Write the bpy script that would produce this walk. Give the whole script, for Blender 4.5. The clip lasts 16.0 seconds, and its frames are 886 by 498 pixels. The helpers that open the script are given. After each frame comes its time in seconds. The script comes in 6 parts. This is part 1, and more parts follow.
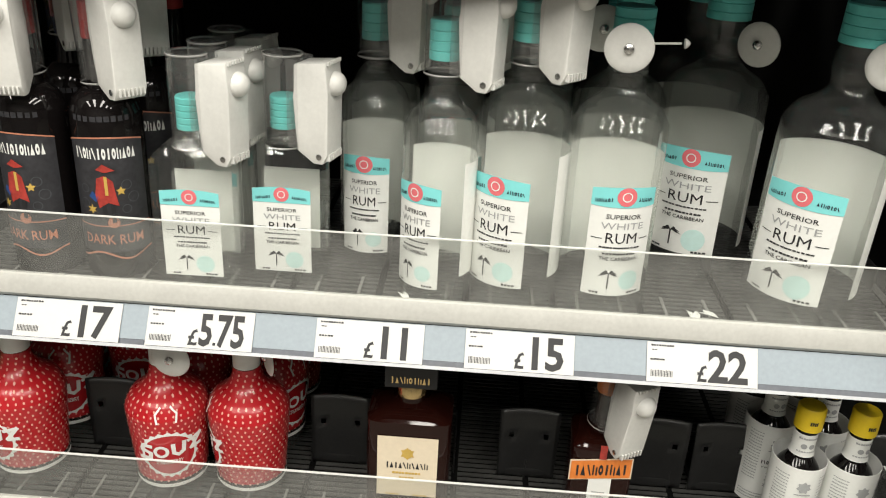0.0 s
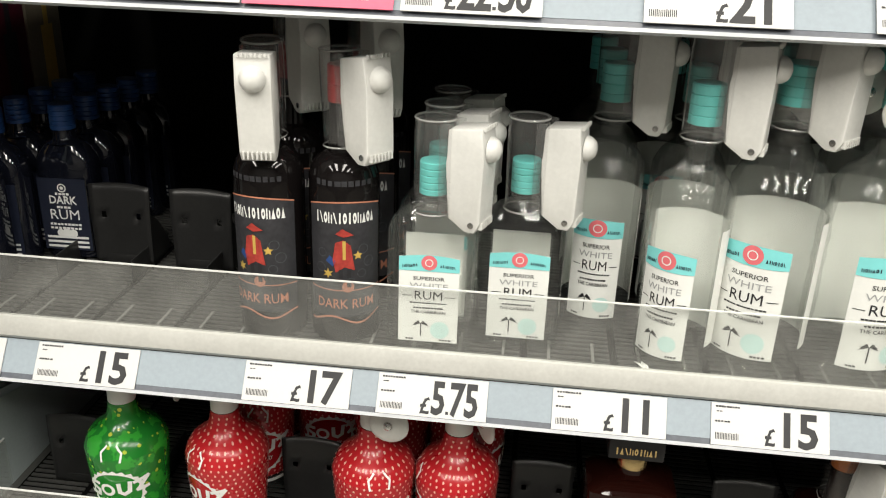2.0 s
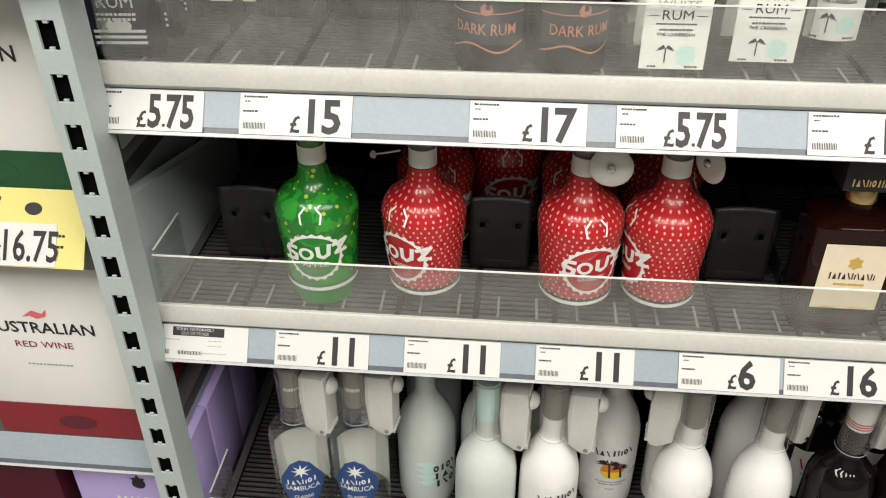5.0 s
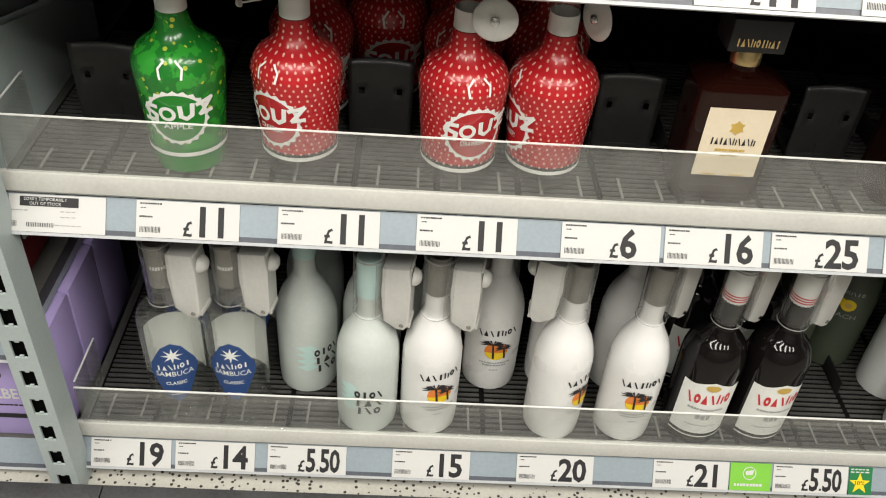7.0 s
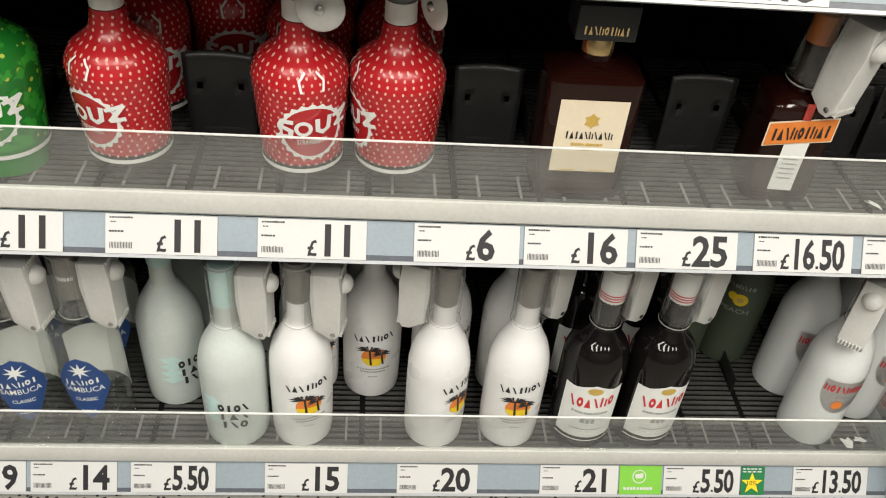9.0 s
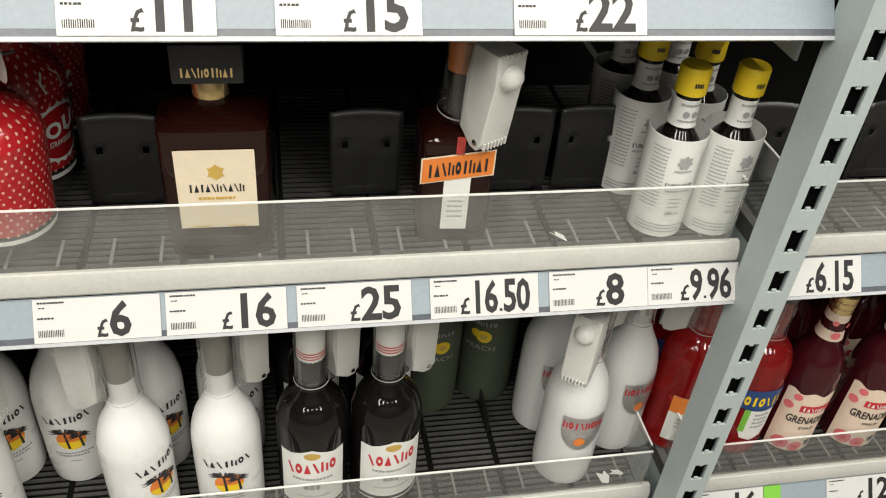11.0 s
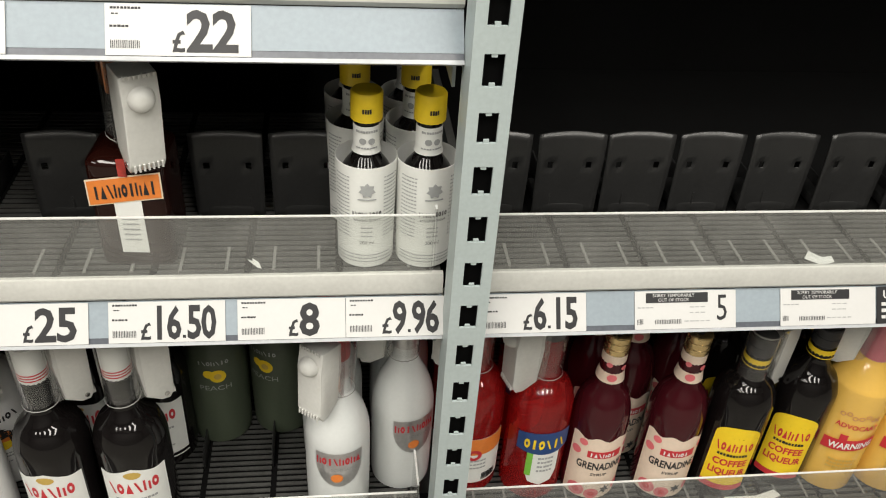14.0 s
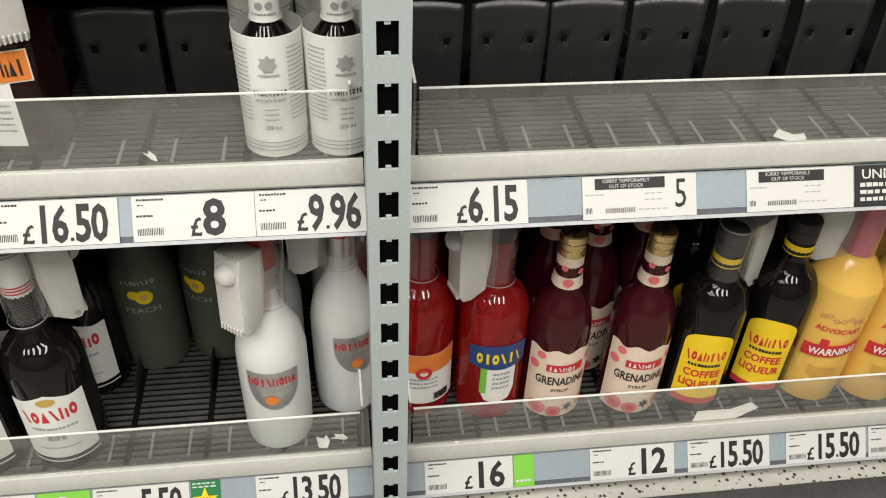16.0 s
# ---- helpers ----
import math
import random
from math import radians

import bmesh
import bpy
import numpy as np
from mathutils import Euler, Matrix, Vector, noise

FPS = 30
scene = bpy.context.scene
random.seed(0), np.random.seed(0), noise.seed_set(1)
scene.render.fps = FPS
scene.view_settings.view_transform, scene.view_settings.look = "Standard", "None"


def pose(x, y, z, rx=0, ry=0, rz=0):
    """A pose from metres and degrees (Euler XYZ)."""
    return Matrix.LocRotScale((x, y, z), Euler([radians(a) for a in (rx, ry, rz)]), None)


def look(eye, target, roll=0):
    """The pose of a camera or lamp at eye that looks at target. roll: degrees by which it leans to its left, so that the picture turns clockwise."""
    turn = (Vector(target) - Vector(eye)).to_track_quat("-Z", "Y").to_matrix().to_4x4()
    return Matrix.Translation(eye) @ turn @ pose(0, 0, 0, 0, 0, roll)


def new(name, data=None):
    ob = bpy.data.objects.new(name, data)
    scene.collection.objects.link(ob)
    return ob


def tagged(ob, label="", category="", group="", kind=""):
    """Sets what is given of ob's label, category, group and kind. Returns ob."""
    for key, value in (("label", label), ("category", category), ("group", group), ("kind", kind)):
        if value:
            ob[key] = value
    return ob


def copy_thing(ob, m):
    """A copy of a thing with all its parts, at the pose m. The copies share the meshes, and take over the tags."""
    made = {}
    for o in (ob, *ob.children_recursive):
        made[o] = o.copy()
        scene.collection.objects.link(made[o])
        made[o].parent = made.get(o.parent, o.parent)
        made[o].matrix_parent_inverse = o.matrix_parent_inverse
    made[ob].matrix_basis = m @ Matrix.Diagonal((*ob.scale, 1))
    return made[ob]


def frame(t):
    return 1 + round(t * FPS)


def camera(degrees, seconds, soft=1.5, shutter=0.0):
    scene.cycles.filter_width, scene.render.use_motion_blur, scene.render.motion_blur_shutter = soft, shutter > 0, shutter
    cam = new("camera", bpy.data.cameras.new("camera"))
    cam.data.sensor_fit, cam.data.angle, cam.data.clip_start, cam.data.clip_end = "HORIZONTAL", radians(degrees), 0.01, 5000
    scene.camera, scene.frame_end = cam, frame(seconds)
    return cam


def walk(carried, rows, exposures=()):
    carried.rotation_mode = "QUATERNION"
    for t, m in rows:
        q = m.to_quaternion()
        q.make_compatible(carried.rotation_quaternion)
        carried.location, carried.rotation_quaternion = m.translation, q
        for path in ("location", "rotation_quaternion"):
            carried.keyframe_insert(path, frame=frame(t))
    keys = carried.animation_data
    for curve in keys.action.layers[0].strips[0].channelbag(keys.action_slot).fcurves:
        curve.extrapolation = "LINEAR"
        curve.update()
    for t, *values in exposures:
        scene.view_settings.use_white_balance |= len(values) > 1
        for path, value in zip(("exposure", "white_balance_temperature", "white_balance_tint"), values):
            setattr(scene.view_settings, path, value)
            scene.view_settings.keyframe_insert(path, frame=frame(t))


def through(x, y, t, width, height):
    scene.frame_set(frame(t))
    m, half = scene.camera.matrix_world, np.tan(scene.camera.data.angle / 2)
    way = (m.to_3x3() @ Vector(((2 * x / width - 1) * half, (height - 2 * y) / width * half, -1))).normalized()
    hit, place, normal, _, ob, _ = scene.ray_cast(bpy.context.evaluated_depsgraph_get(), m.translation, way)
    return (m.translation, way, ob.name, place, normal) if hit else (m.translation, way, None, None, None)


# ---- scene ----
cam = camera(54.6, 16.0, soft=1.1)
PATH = [
    (0, (0.368, -0.776, 1.359), (0.301, 1.043, 0.53), 3.0),
    (0.5, (0.305, -0.766, 1.363), (0.154, 1.057, 0.555), 2.7),
    (1, (0.246, -0.758, 1.372), (0.077, 1.072, 0.582), 2.6),
    (1.5, (0.202, -0.754, 1.37), (0.023, 1.078, 0.587), 2.4),
    (2, (0.176, -0.753, 1.373), (-0.018, 1.084, 0.606), 2.0),
    (2.5, (0.148, -0.766, 1.368), (-0.055, 1.071, 0.602), 1.9),
    (3, (0.112, -0.782, 1.351), (-0.098, 1.047, 0.57), 1.7),
    (3.5, (0.093, -0.811, 1.362), (-0.141, 1.022, 0.595), 1.5),
    (4, (0.066, -0.834, 1.373), (-0.211, 0.997, 0.618), 0.8),
    (4.5, (0.002, -0.808, 1.324), (-0.244, 0.938, 0.382), -0.0),
    (5, (-0.057, -0.767, 1.264), (-0.218, 0.881, 0.143), -0.4),
    (5.2, (-0.061, -0.758, 1.251), (-0.179, 0.863, 0.085), -0.1),
    (7.3, (-0.031, -0.764, 1.184), (0.066, 0.784, -0.08), 5.1),
    (7.5, (-0.028, -0.762, 1.183), (0.072, 0.782, -0.083), 5.1),
    (8, (-0.012, -0.76, 1.184), (0.107, 0.78, -0.086), 5.5),
    (8.2, (-0.002, -0.756, 1.183), (0.133, 0.783, -0.087), 5.7),
    (10.3, (0.284, -0.644, 1.153), (0.525, 0.876, -0.125), 5.2),
    (10.5, (0.304, -0.644, 1.157), (0.571, 0.883, -0.106), 5.2),
    (11, (0.364, -0.642, 1.165), (0.735, 0.893, -0.062), 5.7),
    (11.5, (0.407, -0.63, 1.168), (0.894, 0.868, -0.065), 6.7),
    (12, (0.452, -0.592, 1.172), (1.007, 0.867, -0.078), 6.5),
    (12.5, (0.511, -0.582, 1.173), (1.022, 0.918, -0.049), 6.2),
    (13, (0.632, -0.635, 1.177), (1.001, 0.95, 0.014), 5.9),
    (13.5, (0.699, -0.668, 1.179), (0.98, 0.958, 0.049), 4.9),
    (14, (0.732, -0.68, 1.172), (0.976, 0.922, -0.001), 4.3),
    (14.5, (0.755, -0.688, 1.157), (1.006, 0.839, -0.11), 4.2),
    (15, (0.782, -0.682, 1.115), (1.03, 0.821, -0.181), 3.5),
    (15.5, (0.805, -0.665, 1.079), (1.043, 0.855, -0.199), 2.8),
    (16, (0.815, -0.649, 1.069), (1.049, 0.886, -0.191), 2.5),
]
walk(cam, [(t, look(eye, target, roll)) for t, eye, target, roll in PATH])

# ---- light ----
world = bpy.data.worlds.new("shop_world")
world.use_nodes = True
world.node_tree.nodes["Background"].inputs[0].default_value = (0.9, 0.95, 1.0, 1)
world.node_tree.nodes["Background"].inputs[1].default_value = 0.05
scene.world = world
scene.view_settings.exposure = -0.25
TUBE_POWER = 51.0
TUBES = [(-1.56, -1.6), (-0.62, -1.6), (0.32, -1.6), (1.26, -1.6), (2.2, -1.6)]
for tx, ty in TUBES:
    lamp = bpy.data.lights.new("tube_lamp", "AREA")
    lamp.shape, lamp.size, lamp.size_y, lamp.energy, lamp.color = "RECTANGLE", 0.28, 1.9, TUBE_POWER, (1.0, 0.955, 0.87)
    new("tube_lamp", lamp).matrix_world = pose(tx, ty, 2.93)


# ---- materials ----
def material(name, colour, rough=0.5, metal=0.0, vary=0.06, scale=30.0, bump=0.0, coat=0.0, transmission=0.0, ior=1.45, fine=220.0):
    m = bpy.data.materials.new(name)
    m.use_nodes = True
    nt = m.node_tree
    p = nt.nodes["Principled BSDF"]
    p.inputs["Roughness"].default_value, p.inputs["Metallic"].default_value = rough, metal
    p.inputs["Coat Weight"].default_value, p.inputs["Coat Roughness"].default_value = coat, 0.05
    p.inputs["Transmission Weight"].default_value, p.inputs["IOR"].default_value = transmission, ior
    p.inputs["Base Color"].default_value = (*colour, 1)
    if vary > 0:
        co = nt.nodes.new("ShaderNodeTexCoord")
        n1, n2 = nt.nodes.new("ShaderNodeTexNoise"), nt.nodes.new("ShaderNodeTexNoise")
        n1.inputs["Scale"].default_value, n2.inputs["Scale"].default_value = scale, fine
        n1.inputs["Detail"].default_value = 4
        add = nt.nodes.new("ShaderNodeMath")
        add.operation = "ADD"
        ramp = nt.nodes.new("ShaderNodeMapRange")
        ramp.inputs["From Min"].default_value, ramp.inputs["From Max"].default_value = 0.6, 1.4
        ramp.inputs["To Min"].default_value, ramp.inputs["To Max"].default_value = 1 - vary, 1 + vary
        mul = nt.nodes.new("ShaderNodeVectorMath")
        mul.operation = "SCALE"
        mul.inputs[0].default_value = colour
        for n in (n1, n2):
            nt.links.new(co.outputs["Object"], n.inputs["Vector"])
        nt.links.new(n1.outputs["Fac"], add.inputs[0])
        nt.links.new(n2.outputs["Fac"], add.inputs[1])
        nt.links.new(add.outputs[0], ramp.inputs["Value"])
        nt.links.new(ramp.outputs[0], mul.inputs["Scale"])
        nt.links.new(mul.outputs[0], p.inputs["Base Color"])
        rr = nt.nodes.new("ShaderNodeMapRange")
        rr.inputs["To Min"].default_value, rr.inputs["To Max"].default_value = rough * 0.75, min(1.0, rough * 1.3)
        nt.links.new(n1.outputs["Fac"], rr.inputs["Value"])
        nt.links.new(rr.outputs[0], p.inputs["Roughness"])
        if bump > 0:
            b = nt.nodes.new("ShaderNodeBump")
            b.inputs["Strength"].default_value, b.inputs["Distance"].default_value = bump, 0.002
            nt.links.new(add.outputs[0], b.inputs["Height"])
            nt.links.new(b.outputs[0], p.inputs["Normal"])
    return m


def clear_plastic(name, tint, haze, haze_colour=(0.75, 0.75, 0.72)):
    """Thin clear plastic: straight through, a gloss by Fresnel, and a little diffuse haze: scratches, and reflected
    light put into the colour.
    """
    m = bpy.data.materials.new(name)
    m.use_nodes = True
    nt = m.node_tree
    out = nt.nodes["Material Output"]
    nt.nodes.remove(nt.nodes["Principled BSDF"])
    tr, gl, df = (nt.nodes.new("ShaderNodeBsdf" + k) for k in ("Transparent", "Glossy", "Diffuse"))
    tr.inputs[0].default_value, df.inputs[0].default_value = (*tint, 1), (*haze_colour, 1)
    gl.inputs["Roughness"].default_value = 0.04
    fr, noi, rng, co = nt.nodes.new("ShaderNodeLayerWeight"), nt.nodes.new("ShaderNodeTexNoise"), nt.nodes.new("ShaderNodeMapRange"), nt.nodes.new("ShaderNodeTexCoord")
    fr.inputs["Blend"].default_value = 0.5
    pw, gain = nt.nodes.new("ShaderNodeMath"), nt.nodes.new("ShaderNodeMath")
    pw.operation, gain.operation = "POWER", "MULTIPLY_ADD"
    pw.inputs[1].default_value, gain.inputs[1].default_value, gain.inputs[2].default_value = 3.0, 0.9, 0.035
    nt.links.new(fr.outputs["Facing"], pw.inputs[0])
    nt.links.new(pw.outputs[0], gain.inputs[0])
    noi.inputs["Scale"].default_value, noi.inputs["Detail"].default_value = 25, 6
    rng.inputs["From Min"].default_value, rng.inputs["From Max"].default_value = 0.3, 0.75
    rng.inputs["To Min"].default_value, rng.inputs["To Max"].default_value = haze * 0.7, haze * 1.5
    a, b = nt.nodes.new("ShaderNodeMixShader"), nt.nodes.new("ShaderNodeMixShader")
    nt.links.new(co.outputs["Object"], noi.inputs["Vector"])
    nt.links.new(noi.outputs["Fac"], rng.inputs["Value"])
    nt.links.new(rng.outputs[0], a.inputs[0])
    nt.links.new(tr.outputs[0], a.inputs[1])
    nt.links.new(df.outputs[0], a.inputs[2])
    nt.links.new(gain.outputs[0], b.inputs[0])
    nt.links.new(a.outputs[0], b.inputs[1])
    nt.links.new(gl.outputs[0], b.inputs[2])
    nt.links.new(b.outputs[0], out.inputs[0])
    return m


def bottle_glass(name, tint, body=0.0, through=0.84):
    """Clear filled glass: part refracted, part straight through, a little milky body that paints in refracted light,
    and a gloss by Fresnel.
    """
    m = bpy.data.materials.new(name)
    m.use_nodes = True
    nt = m.node_tree
    nt.nodes.remove(nt.nodes["Principled BSDF"])
    tr, rf, gl, df = (nt.nodes.new("ShaderNodeBsdf" + k) for k in ("Transparent", "Refraction", "Glossy", "Diffuse"))
    for n in (tr, rf, df):
        n.inputs[0].default_value = (*tint, 1)
    rf.inputs["IOR"].default_value, rf.inputs["Roughness"].default_value = 1.22, 0.0
    gl.inputs["Roughness"].default_value = 0.03
    fr, co, noi, bump = nt.nodes.new("ShaderNodeMath"), nt.nodes.new("ShaderNodeTexCoord"), nt.nodes.new("ShaderNodeTexNoise"), nt.nodes.new("ShaderNodeBump")
    lw, pw = nt.nodes.new("ShaderNodeLayerWeight"), nt.nodes.new("ShaderNodeMath")
    lw.inputs["Blend"].default_value = 0.5
    pw.operation, fr.operation = "POWER", "MULTIPLY_ADD"
    pw.inputs[1].default_value, fr.inputs[1].default_value, fr.inputs[2].default_value = 4.0, 0.5, 0.045
    nt.links.new(lw.outputs["Facing"], pw.inputs[0])
    nt.links.new(pw.outputs[0], fr.inputs[0])
    noi.inputs["Scale"].default_value = 38
    bump.inputs["Strength"].default_value, bump.inputs["Distance"].default_value = 0.25, 0.003
    nt.links.new(co.outputs["Object"], noi.inputs["Vector"])
    nt.links.new(noi.outputs["Fac"], bump.inputs["Height"])
    for n in (rf, gl):
        nt.links.new(bump.outputs[0], n.inputs["Normal"])
    a, b, c = (nt.nodes.new("ShaderNodeMixShader") for k in range(3))
    a.inputs[0].default_value, b.inputs[0].default_value = 1.0 - through, body
    for mix, factor, one, two in ((a, None, tr, rf), (b, None, a, df), (c, fr, b, gl)):
        nt.links.new(one.outputs[0], mix.inputs[1])
        nt.links.new(two.outputs[0], mix.inputs[2])
        if factor:
            nt.links.new(factor.outputs[0], mix.inputs[0])
    nt.links.new(c.outputs[0], nt.nodes["Material Output"].inputs[0])
    return m


def spotted(name, ground, dot, scale, size, rough=0.25, coat=0.5, second=None):
    """A printed sleeve with a scatter of dots, and patches of a second colour."""
    m = material(name, ground, rough, 0, 0, coat=coat)
    nt = m.node_tree
    p = nt.nodes["Principled BSDF"]
    co, vo, cmp_, mix = nt.nodes.new("ShaderNodeTexCoord"), nt.nodes.new("ShaderNodeTexVoronoi"), nt.nodes.new("ShaderNodeMath"), nt.nodes.new("ShaderNodeMix")
    vo.inputs["Scale"].default_value, vo.inputs["Randomness"].default_value = scale, 0.7
    cmp_.operation, mix.data_type = "LESS_THAN", "RGBA"
    cmp_.inputs[1].default_value = size
    mix.inputs["A"].default_value, mix.inputs["B"].default_value = (*ground, 1), (*dot, 1)
    nt.links.new(co.outputs["Object"], vo.inputs["Vector"])
    nt.links.new(vo.outputs["Distance"], cmp_.inputs[0])
    nt.links.new(cmp_.outputs[0], mix.inputs["Factor"])
    last = mix.outputs["Result"]
    if second:
        no, gt, m2 = nt.nodes.new("ShaderNodeTexNoise"), nt.nodes.new("ShaderNodeMapRange"), nt.nodes.new("ShaderNodeMix")
        no.inputs["Scale"].default_value, no.inputs["Detail"].default_value = 55, 3
        gt.inputs["From Min"].default_value, gt.inputs["From Max"].default_value = 0.5, 0.54
        m2.data_type = "RGBA"
        m2.inputs["B"].default_value = (*second, 1)
        nt.links.new(co.outputs["Object"], no.inputs["Vector"])
        nt.links.new(no.outputs["Fac"], gt.inputs["Value"])
        nt.links.new(gt.outputs[0], m2.inputs["Factor"])
        nt.links.new(last, m2.inputs["A"])
        last = m2.outputs["Result"]
    nt.links.new(last, p.inputs["Base Color"])
    return m


def terrazzo(name="terrazzo_floor", ground=(0.29, 0.28, 0.25)):
    m = material(name, ground, 0.3, 0, 0.12, 8)
    nt = m.node_tree
    p = nt.nodes["Principled BSDF"]
    base = p.inputs["Base Color"].links[0].from_socket
    co, vo, lt, mix = nt.nodes.new("ShaderNodeTexCoord"), nt.nodes.new("ShaderNodeTexVoronoi"), nt.nodes.new("ShaderNodeMath"), nt.nodes.new("ShaderNodeMix")
    vo.inputs["Scale"].default_value = 110
    lt.operation, mix.data_type = "LESS_THAN", "RGBA"
    lt.inputs[1].default_value = 0.26
    mix.inputs["B"].default_value = (0.05, 0.045, 0.04, 1)
    nt.links.new(co.outputs["Object"], vo.inputs["Vector"])
    nt.links.new(vo.outputs["Distance"], lt.inputs[0])
    nt.links.new(lt.outputs[0], mix.inputs["Factor"])
    nt.links.new(base, mix.inputs["A"])
    nt.links.new(mix.outputs["Result"], p.inputs["Base Color"])
    return m


